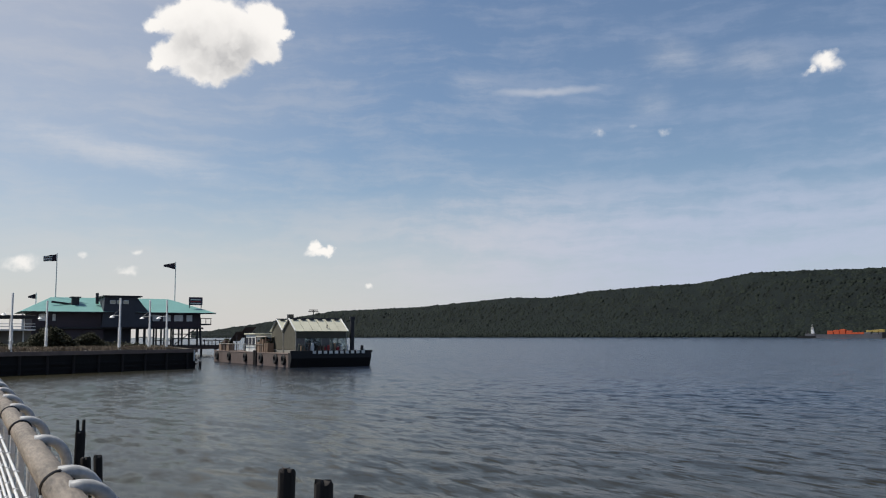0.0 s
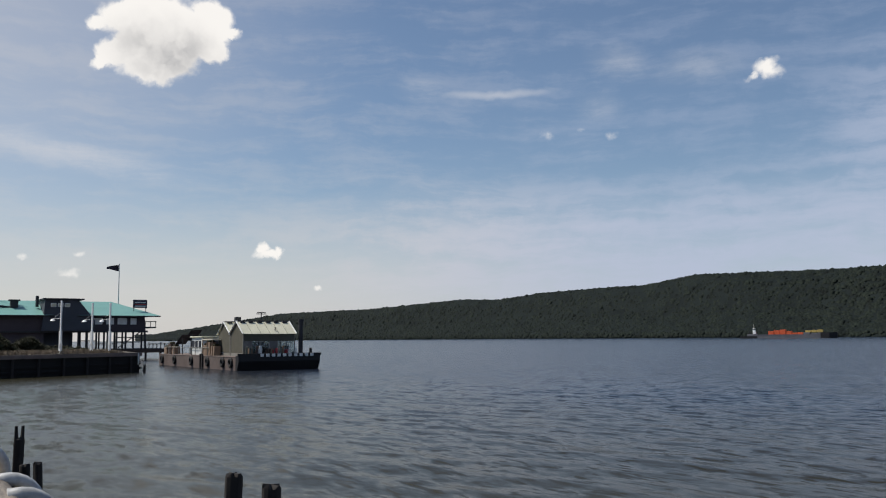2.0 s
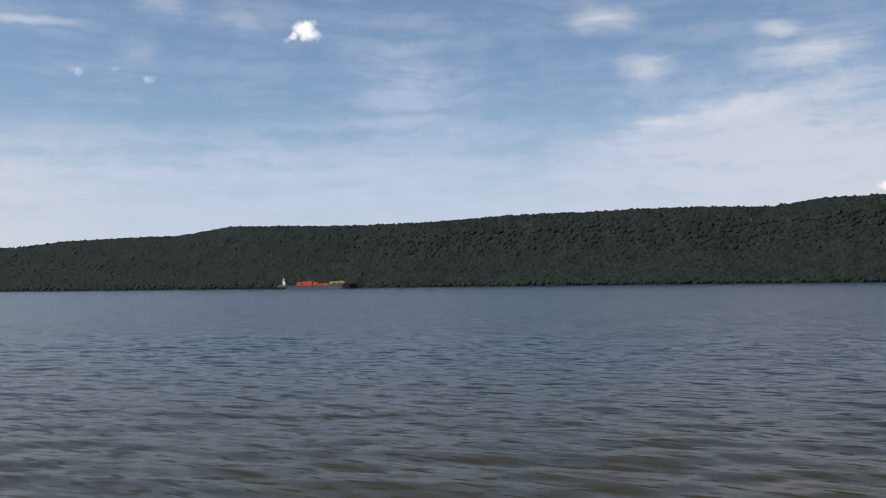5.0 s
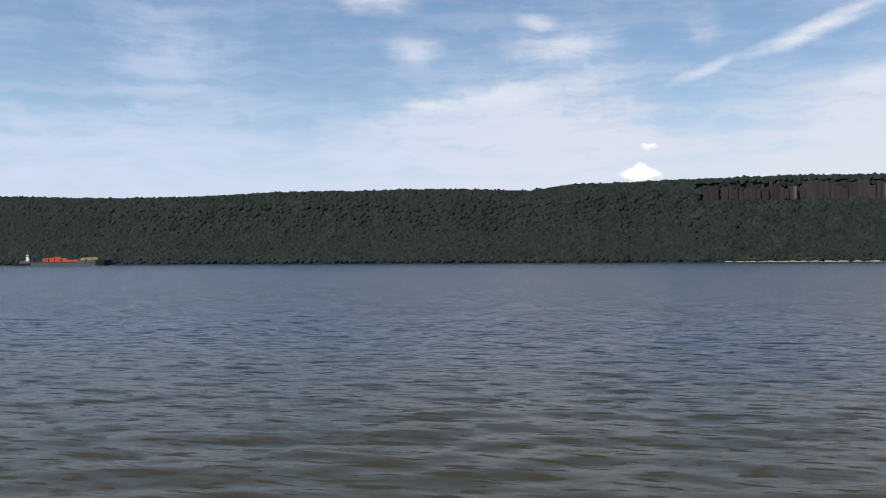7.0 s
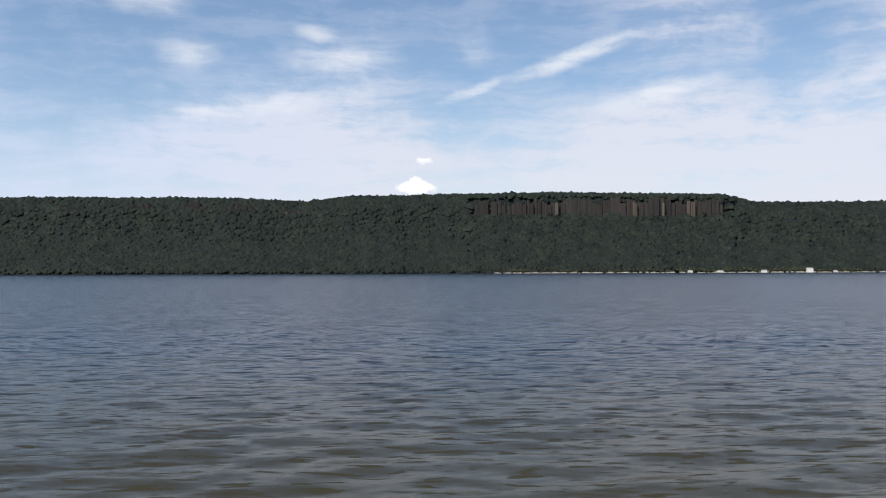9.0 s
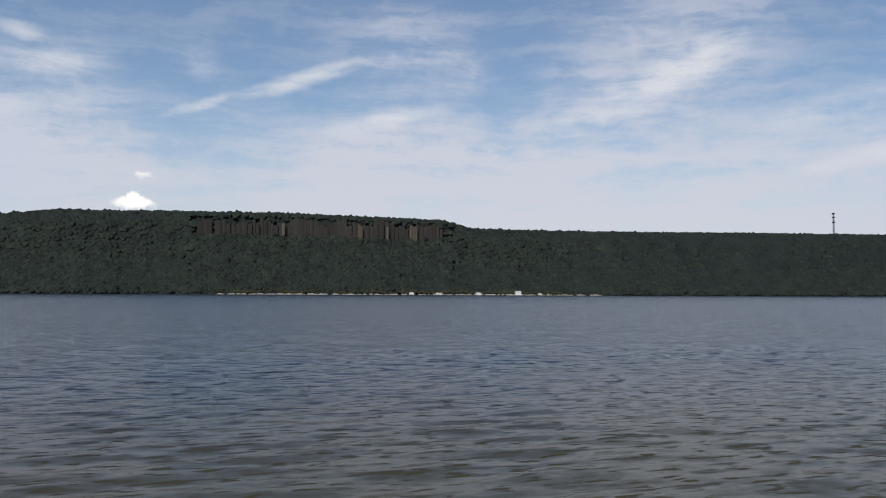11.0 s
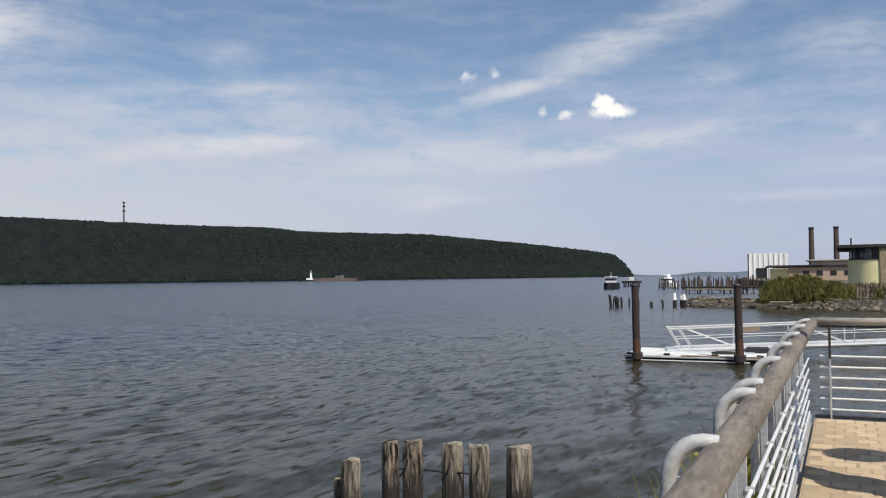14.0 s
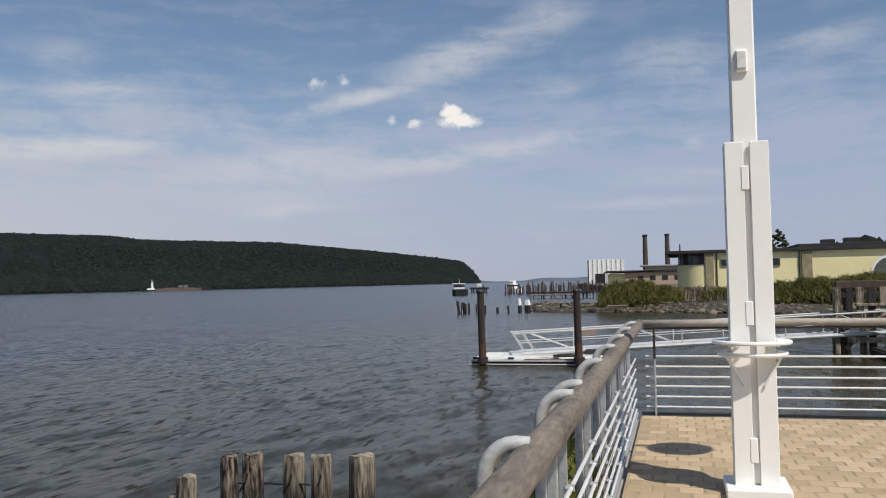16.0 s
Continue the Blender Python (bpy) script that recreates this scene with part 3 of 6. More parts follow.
def build_water():
    """One sheet of river; near the promenade its chop is real relief, short waves running in to the wall."""
    xs = [0.4 + x for x in graded(44, 0.2, 4900, 1.04)]
    xs = [-4900, -2000, -800, -300, -120, -60, -30, -12, -5, -2, -0.6] + xs
    half = graded(48, 0.2, 4900, 1.04)
    ys = [-y for y in half[:0:-1]] + half
    X, Y = np.meshgrid(np.array(xs), np.array(ys))
    step = np.maximum(np.gradient(np.array(xs))[None, :], np.abs(np.gradient(np.array(ys)))[:, None])
    rng = np.random.default_rng(11)
    DX, DY, Z = np.zeros_like(X), np.zeros_like(X), np.zeros_like(X)
    gust = 0.8 + 0.35 * np.sin(X * 0.11 + 1.3 * np.sin(Y * 0.07)) * np.sin(Y * 0.09 + 0.8)
    for _ in range(80):
        length = math.exp(rng.uniform(math.log(0.6), math.log(3.2)))
        heading = radians(rng.normal(188, 24))
        cx, cy, k = math.cos(heading), math.sin(heading), math.tau / length
        high = CHOP * math.sqrt(2 / 80) / k * np.clip((length / step - 2.6) / 2.0, 0, 1) * gust
        phase = k * (X * cx + Y * cy) + rng.uniform(0, math.tau)
        Z += high * np.sin(phase)
        DX += 0.8 * cx * high * np.cos(phase)
        DY += 0.8 * cy * high * np.cos(phase)
    n, m = X.shape
    verts = np.stack([X + DX, Y + DY, WATER + Z], -1).reshape(-1, 3)
    i = np.arange(n * m).reshape(n, m)
    faces = np.stack([i[:-1, :-1], i[:-1, 1:], i[1:, 1:], i[1:, :-1]], -1).reshape(-1, 4)
    me = bpy.data.meshes.new("water")
    me.vertices.add(len(verts))
    me.vertices.foreach_set("co", verts.ravel())
    me.loops.add(faces.size)
    me.loops.foreach_set("vertex_index", faces.ravel())
    me.polygons.add(len(faces))
    me.polygons.foreach_set("loop_start", np.arange(0, faces.size, 4))
    me.update(calc_edges=True)
    me.materials.append(M["water"])
    me.shade_smooth()
    tagged(new("water", me), "rippled grey-brown river water reflecting the sky", "river", kind="structure")


build_water()


# ---- far shore ----
# Ridge of the far bank: bearing (degrees) and rise of its skyline (degrees)
RIDGE = [(-8, 0.2), (-14.5, 0.3), (-18.3, 0.9), (-22.3, 1.58), (-27.9, 1.84), (-34, 2.44), (-36.6, 2.42), (-39.3, 2.83), (-42.9, 3.07), (-46.1, 3.23),
         (-49.1, 3.82), (-57, 3.88), (-62, 4.06), (-67.2, 4.43), (-74, 4.6), (-79.5, 4.68), (-83.8, 4.47), (-86.4, 4.87), (-93.5, 5.02),
         (-100.7, 5.05), (-110.5, 4.73), (-112.6, 4.17), (-121, 3.95), (-130, 3.76), (-137.7, 3.47), (-144, 3.3), (-145.8, 3.06), (-154.3, 2.8),
         (-160.5, 2.15), (-164.4, 1.65), (-166.2, 1.37), (-166.9, 0.8), (-167.4, 0.05)]
RB, RE = np.array([-r[0] for r in RIDGE]), np.array([r[1] for r in RIDGE])
DEPTH, EYE = 210.0, 1.6


def shore_range(b):
    """Distance to the far waterline on a bearing, in metres."""
    straight = 1290 / np.maximum(np.cos(np.radians(b - 90)), 0.02)
    near = (straight ** -4.0 + 4350.0 ** -4.0) ** -0.25
    return near + 8 * np.sin(b * 0.7) + 1.2 * np.sin(b * 3.7)


def in_cliff(b):
    return (b > 94.5) & (b < 111.2)


def hill(b, f):
    """Range and height of the bank on bearing b, f from 0 at the water to 1 at the ridge and on to the plateau."""
    rs = shore_range(b)
    top = EYE + (rs + DEPTH) * np.tan(np.radians(np.interp(b, RB, RE))) - 2.8
    top = np.maximum(top, 0.5)
    base = np.where(in_cliff(b), 0.74, 0.62)
    soft = base * np.clip(f / 0.8, 0, 1) ** 1.15
    steep = np.where(in_cliff(b), np.clip((f - 0.78) / 0.08, 0, 1), np.clip((f - 0.5) / 0.5, 0, 1) ** 1.3)
    z = np.minimum(top * (soft + (1 - base) * steep), top * (rs + DEPTH * np.minimum(f, 1)) / (rs + DEPTH) - 1.5 * (f < 0.95))
    bumpy = 1 + 0.007 * (np.sin(b * 2.9 + f * 11) + np.sin(b * 4.1 - f * 13 + 1.0)) * (f < 0.8)
    return rs + DEPTH * f, np.where(f <= 0, WATER - 1, WATER + 1.5 + z * bumpy)


def at_bearing(b, r, z):
    a = np.radians(b)
    return np.stack([-0.45 + r * np.sin(a), r * np.cos(a), z], -1)


def build_far_bank():
    bs = np.arange(13.4, 167.6, 0.2)
    fs = np.array([-0.02, 0.0, 0.02, 0.08, 0.15, 0.22, 0.3, 0.38, 0.45, 0.52, 0.6, 0.65, 0.7, 0.78, 0.82, 0.86, 0.93, 1.0, 1.3, 1.6])
    B, F = np.meshgrid(bs, fs, indexing="ij")
    R, Z = hill(B, F)
    Z = np.where(F > 1, Z - (F - 1) * 30, Z)
    near = np.interp(B, [50, 62, 116, 126], [0, 1, 1, 0])
    lift = (4.9 - 1.0 * near) * np.maximum(1.0, shore_range(B) / 1900) ** 0.6
    Z = np.where((F > 0.05) & (F < 1.05), Z + lift, Z)
    R = R - np.where(in_cliff(B), 0.0, 1 - 0.75 * near) * lift * np.interp(F, [0.1, 0.5, 0.6, 0.93, 1.0], [0.0, 0.2, 0.9, 0.9, 0.0])
    verts = at_bearing(B, R, Z).reshape(-1, 3)
    i = np.arange(len(bs) * len(fs)).reshape(B.shape)
    faces = np.stack([i[:-1, :-1], i[:-1, 1:], i[1:, 1:], i[1:, :-1]], -1).reshape(-1, 4)
    ob = mesh_from("far_bank", verts.tolist(), faces.tolist(), "hazed_forest_floor", smooth=True)
    tagged(ob, "long wooded river bluff with a level ridge", "hillside", kind="structure")


def build_far_woods():
    rng = np.random.default_rng(5)
    cs, rs = [], []
    b = 13.6
    while b < 167.3:
        r0 = float(shore_range(b))
        gap = 7.2 * max(1.0, r0 / 1900) ** 0.6
        nf = int(DEPTH * 1.12 / gap * 1.15)
        f = (np.arange(nf) + rng.uniform(-0.5, 0.5, nf)) / nf * 1.1 + 0.012
        bb = b + rng.uniform(-0.6, 0.6, nf) * math.degrees(gap / r0)
        R, Z = hill(bb, f)
        rock = in_cliff(bb) & (f > 0.75) & (f < 0.835) & (rng.uniform(0, 1, nf) < 0.2 + 0.4 * np.sin(bb * 2.3) ** 2)
        keep = ~rock
        size = gap * rng.uniform(0.9, 1.08, nf) * np.where(rng.uniform(0, 1, nf) < 0.06, 1.18, 1.0)
        size = np.where(f < 0.05, size * 0.7, size) * (1 + 0.12 * np.clip((f - 0.45) * 4, 0, 1))
        if in_cliff(np.array(b)):
            extra = rng.uniform(0.73, 0.875, 5)
            f, bb = np.concatenate([f, extra]), np.concatenate([bb, np.full(5, b)])
            R, Z = hill(bb, f)
            size, keep, nf = np.concatenate([size, gap * rng.uniform(0.35, 0.75, 5)]), np.concatenate([keep, rng.uniform(0, 1, 5) < 0.75]), nf + 5
        p, size = at_bearing(bb, R, Z + size * rng.uniform(-0.09, 0.09, nf))[keep], size[keep]
        lumps = 5 if r0 < 1900 else 4
        for _ in range(lumps):
            d = rng.normal(0, 1, (len(p), 3))
            d /= np.linalg.norm(d, axis=1, keepdims=True)
            d[:, 2] = np.abs(d[:, 2]) * 0.85
            cs.append(p + d * size[:, None] * [0.66, 0.66, 0.34])
            rs.append(size * rng.uniform(0.42, 0.62, len(p)))
        b += math.degrees(gap / r0) * 0.9
    c, r = np.concatenate(cs), np.concatenate(rs)
    # this material has the blue of the haze mixed into its green
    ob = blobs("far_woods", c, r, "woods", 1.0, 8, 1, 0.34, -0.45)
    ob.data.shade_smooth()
    tagged(ob, "dense dark green summer woods covering the far bluff, haze blued into the colour", "woods", kind="stuff")


def rock_patch(b):
    """How much bare rock shows under the ridge on a bearing, 0 to 1."""
    if 94.8 < b < 110.6:
        return min(0.9, 0.3 + (b - 95) * 0.07) + 0.3 * math.sin(b * 5.1) + 0.25 * math.sin(b * 13.7)
    if 67.5 < b < 84.2:
        return 0.25 + 0.55 * math.sin(b * 1.9 + 0.6) + 0.35 * math.sin(b * 6.3)
    return 0.0


def rock_column(bm, b, half, r, z0, z1, rng):
    """One upright column of the cliff face, with a blunt prow."""
    a = math.radians(b)
    ctr = Vector((-0.45 + r * math.sin(a), r * math.cos(a), 0))
    out, side = Vector((math.sin(a), math.cos(a), 0)), Vector((math.cos(a), -math.sin(a), 0))
    q = [ctr - side * half, ctr + side * half * rng.uniform(-0.5, 0.5) - out * rng.uniform(0.2, 1.2), ctr + side * half, ctr + side * half + out * 26, ctr - side * half + out * 26]
    lo_v = [bm.verts.new((p.x, p.y, z0)) for p in q]
    hi_v = [bm.verts.new((p.x, p.y, z1 + rng.uniform(-1, 1))) for p in q]
    bm.faces.new(hi_v)
    for k in range(5):
        bm.faces.new((lo_v[k], lo_v[(k + 1) % 5], hi_v[(k + 1) % 5], hi_v[k]))


def build_cliffs():
    rng = np.random.default_rng(9)
    face, bare = bmesh.new(), bmesh.new()
    b = 67.5
    while b < 110.6:
        w = math.degrees(rng.uniform(3.0, 10.0) / 1400)
        much = rock_patch(b)
        if much > 0.15:
            _, top = hill(np.array([b]), np.array([1.0]))
            top, r = float(top[0]), float(shore_range(b)) + DEPTH * (0.755 if b > 90 else 0.80) + rng.uniform(-0.6, 0.6)
            hi = 0.86 + 0.06 * min(much, 1.0) + 0.03 * math.sin(b * 2.3 + 1) + rng.uniform(-0.03, 0.02)
            lo = hi - 0.4
            rock_column(face, b, math.radians(w) * r * 0.6, r, top * lo, top * hi, rng)
        b += w
    for b0, b1, lo, hi in ((108.55, 108.9, 0.55, 0.92), (105.15, 105.3, 0.6, 0.9), (100.2, 100.35, 0.6, 0.88), (107.0, 107.1, 0.6, 0.9), (82.4, 82.6, 0.6, 0.86)):
        b = b0
        while b < b1:
            w = math.degrees(rng.uniform(2.0, 4.0) / 1400)
            _, top = hill(np.array([b]), np.array([1.0]))
            r = float(shore_range(b)) + DEPTH * (0.732 if b > 90 else 0.775)
            rock_column(bare, b, math.radians(w) * r * 0.6, r, float(top[0]) * (lo + rng.uniform(0, 0.05)), float(top[0]) * (hi - rng.uniform(0, 0.04)), rng)
            b += w
    for name, bm, mat, lab in (("cliff", face, "cliff", "brown columnar rock cliff under the wooded ridge"), ("bare_cliff", bare, "cliff_bare", "pale orange bare rock face in the cliff")):
        bmesh.ops.recalc_face_normals(bm, faces=bm.faces)
        tagged(part(name, bm, mat), lab, "cliff", kind="structure")


def build_shore_shrubs():
    """Lighter scrub along the landing under the cliff."""
    rng = np.random.default_rng(15)
    n = 420
    b = np.where(rng.uniform(0, 1, n) < 0.6, rng.uniform(108, 118.5, n), rng.uniform(96, 108, n))
    f = rng.uniform(0.0, 0.035, n) * (1 + np.sin(b * 2.1))
    r, z = hill(b, np.maximum(f, 0.001))
    ob = blobs("shore_shrubs", at_bearing(b, r - 3, np.maximum(z, WATER + 1) + rng.uniform(0.5, 2.5, n)), rng.uniform(0.9, 2.2, n), "scrub", 0.8, 16, 1, 0.4)
    tagged(ob, "pale olive scrub along the far waterline", "shrubs", kind="stuff")


build_far_bank()
build_far_woods()
build_shore_shrubs()
build_cliffs()


def build_far_details():
    # low land at the head of the river, its blue is haze put into the colour
    pts, faces = [], []
    bs = np.linspace(150, 200, 60)
    for i, b in enumerate(bs):
        h = 12 + 9 * math.sin(i * 0.5) + 5 * math.sin(i * 1.3)
        for r, z in ((4650, WATER - 1), (4700, max(h, 4)), (4800, max(h, 4))):
            pts.append(at_bearing(np.array(float(b)), r, z).tolist())
        if i:
            for k in (0, 1):
                faces.append((3 * i - 3 + k, 3 * i + k, 3 * i + 1 + k, 3 * i - 2 + k))
    tagged(mesh_from("distant_hills", pts, faces, "hazy_far_land", True), "low hills far up the river, coloured blue-grey for haze", "hills", kind="structure")
    # landing with pale stones under the cliff
    rng = np.random.default_rng(4)
    bm = bmesh.new()
    for b in np.arange(96, 121, 0.14):
        if rng.uniform() < 0.75:
            r = float(shore_range(b)) - rng.uniform(4, 12)
            x, y, _ = at_bearing(np.array(b), r, 0)
            s = rng.uniform(1.0, 3.0)
            box(bm, (x - 1.2, y - s, WATER - 1), (x + 1.2, y + s, WATER + rng.uniform(0.5, 1.9)))
    tagged(part("beach_stones", bm, "beach"), "strip of pale stones along the far waterline", "stones", kind="stuff")
    for b, w, h in ((115.6, 9, 6), (108.6, 6, 3), (113.0, 7, 3.2), (110.4, 9, 2.4), (117.0, 5, 2.5)):
        r = float(shore_range(b)) - 6
        x, y, _ = at_bearing(np.array(b), r, 0).tolist()
        hut = thing("boathouse", (x, y, WATER + 1.0), "small white building on the far waterline", "building", "buildings on the far shore")
        part("wall", boxed((-3, -w / 2, -1.5), (3, w / 2, h * 0.7)), "white_worn", hut)
        bm = bmesh.new()
        vs = [bm.verts.new(p) for p in ((-3.3, -w / 2 - .3, h * .7), (3.3, -w / 2 - .3, h * .7), (3.3, w / 2 + .3, h * .7), (-3.3, w / 2 + .3, h * .7), (0, -w / 2 - .3, h), (0, w / 2 + .3, h))]
        for f in ((0, 1, 4), (2, 3, 5), (0, 4, 5, 3), (1, 2, 5, 4), (0, 3, 2, 1)):
            bm.faces.new([vs[k] for k in f])
        part("roof", bm, "concrete", hut)
    # lattice mast on the ridge
    r, z = hill(np.array([134.95]), np.array([0.98]))
    x, y, _ = at_bearing(np.array(134.95), float(r[0]), 0).tolist()
    h = EYE + float(r[0]) * math.tan(radians(4.9)) - float(z[0])
    mast = thing("radio_mast", (x, y, float(z[0])), "tall dark lattice radio mast on the wooded ridge", "mast")
    for k in range(3):
        a = k * math.tau / 3
        part("leg", rodded((2.2 * math.cos(a), 2.2 * math.sin(a), -2), (1.0 * math.cos(a), 1.0 * math.sin(a), h), 0.45, 0.35, 6), "dark_metal", mast)
    for k in range(9):
        z0, s = h * k / 9, 2.2 - 1.2 * k / 9
        bm = bmesh.new()
        for j in range(3):
            a, c = j * math.tau / 3, (j + 1) * math.tau / 3
            rod(bm, (s * math.cos(a), s * math.sin(a), z0), (s * .9 * math.cos(c), s * .9 * math.sin(c), z0 + h / 9), 0.2, sides=5)
        part("brace", bm, "dark_metal", mast)
    for zz in (0.62, 0.82, 0.97):
        part("antenna", boxed((-2.2, -2.2, h * zz - 1.6), (2.2, 2.2, h * zz + 1.6), 0.4), "dark_metal", mast)


build_far_details()


# ---- ships ----
def deck_ship(name, bearing, reach, length, turn, label, hull_mat, loads, tug_h, house_mat):
    x, y, _ = at_bearing(np.array(bearing), reach, 0).tolist()
    ship = thing(name, (x, y, WATER), label, "ship", turn=turn)
    h = length / 2
    bm = prism([(-h, -6), (-h, 6), (h - 7, 6), (h, 2.5), (h, -2.5), (h - 7, -6)], -0.6, 4.0)
    part("hull", bm, hull_mat, ship)
    part("bow", prism([(h - 16, -6.2), (h - 16, 6.2), (h - 7, 6.2), (h + 1, 2.5), (h + 1, -2.5), (h - 7, -6.2)], 0.2, 6.4), "hull", ship)
    part("bulwark", boxed((-h, -6.2, 4.0), (h - 16, 6.2, 4.5)), "ship_grey", ship)
    for k, (a, b, z0, z1, mat, lab) in enumerate(loads):
        bm = bmesh.new()
        n = max(2, int((b - a) / 6))
        for j in range(n):
            s = a + (b - a) * j / n
            box(bm, (s, -4.4 + 0.5 * (j % 2), z0), (s + (b - a) / n * 0.9, 4.4, z0 + (z1 - z0) * (0.72 + 0.28 * ((j * 7 + k) % 3) / 2)), 0.15)
        part("cargo", bm, mat, ship, lab)
    tug = -h - 4
    part("tug_hull", prism([(tug - 16, -4), (tug - 16, 4), (tug + 8, 4.5), (tug + 8, -4.5)], -0.5, 2.6), "hull", ship)
    part("deckhouse", boxed((tug - 8, -3.2, 2.6), (tug + 3, 3.2, 5.2), 0.2), house_mat, ship)
    part("wheelhouse", boxed((tug - 1.6, -2.0, 5.2), (tug + 1.8, 2.0, 8.0), 0.25), "white", ship)
    part("tower", boxed((tug - 1.8, -1.5, 8.0), (tug + 1.2, 1.5, tug_h), 0.2), "white", ship)
    part("window_band", boxed((tug - 1.9, -1.6, tug_h - 1.8), (tug + 1.3, 1.6, tug_h - 0.9)), "dark_metal", ship)
    part("funnel", rodded((tug - 5.5, 0, 5.2), (tug - 5.5, 0, 9.0), 1.0, 0.9, 10), "hull", ship)
    part("mast", rodded((tug - 0.5, 0, tug_h), (tug - 0.5, 0, tug_h + 4.5), 0.25, 0.12, 6), "white", ship)
    return ship


deck_ship("cargo_barge", 54.9, 1080, 84, -62, "grey deck barge with orange cargo, pushed by a white tug", "ship_grey",
          ((-30, -4, 4.0, 10.0, "orange", "bright orange cargo boxes"), (-4, 8, 4.0, 6.8, "orange", ""), (8, 30, 4.2, 6.6, "ship_grey", ""), (10, 29, 6.6, 9.6, "ochre", "yellow cargo frame")), 12.0, "ship_grey")
deck_ship("red_barge", 148.35, 1480, 88, -140, "white tug pushing a rust-red deck barge", "red_hull",
          ((-30, 18, 4.0, 5.6, "red_hull", "rust-red cargo"), (-8, 8, 5.6, 9.5, "ship_grey", "grey cargo frame")), 16.0, "white")


# ---- the near promenade ----
def build_promenade():
    outline = [(0.12, -10.75), (0.12, 0), (0.7, 62), (-70, 62), (-70, -10.75)]
    tagged(part("promenade_slab", prism(outline, -0.45, -0.07), "concrete"), "concrete edge of the riverside promenade deck", "deck", kind="structure")
    tagged(part("sand_bed", prism([(-0.02, -10.48), (-0.02, 0), (0.5, 62), (-69.9, 62), (-69.9, -10.48)], -0.07, -0.003), "sand"), "sandy joints between the promenade pavers", "paving bed", kind="structure")
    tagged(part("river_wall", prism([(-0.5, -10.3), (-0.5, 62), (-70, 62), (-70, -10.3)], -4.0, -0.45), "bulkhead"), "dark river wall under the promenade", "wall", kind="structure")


build_promenade()

PAVER, PILLOW = 0.195, 0.011


def paver_mesh():
    bm = boxed((0.0022, 0.0022, -0.03), (PAVER - 0.0022, PAVER - 0.0022, 0.0))
    top = [e for e in bm.edges if all(abs(v.co.z) < 1e-6 for v in e.verts)]
    bmesh.ops.bevel(bm, geom=top, offset=PILLOW, segments=1, affect="EDGES")
    me = bpy.data.meshes.new("paver")
    bm.to_mesh(me)
    bm.free()
    me.materials.append(M["paver"])
    return me


RAIL_Z, RAIL_R = 1.07, 0.056
ROD_Z = (0.66, 0.54, 0.42, 0.31, 0.19, 0.07)


def hook_points():
    """A pipe that climbs outside the deck edge and bends in over the handrail."""
    pts = [(0.125, 0, -0.34), (0.125, 0, 0.3), (0.125, 0, 0.95)]
    for k in range(1, 8):
        a = math.radians(90 * k / 7)
        pts.append((0.02 + 0.105 * math.cos(a), 0, 0.995 + 0.125 * math.sin(a)))
    pts.append((-0.02, 0, 1.118))
    return pts


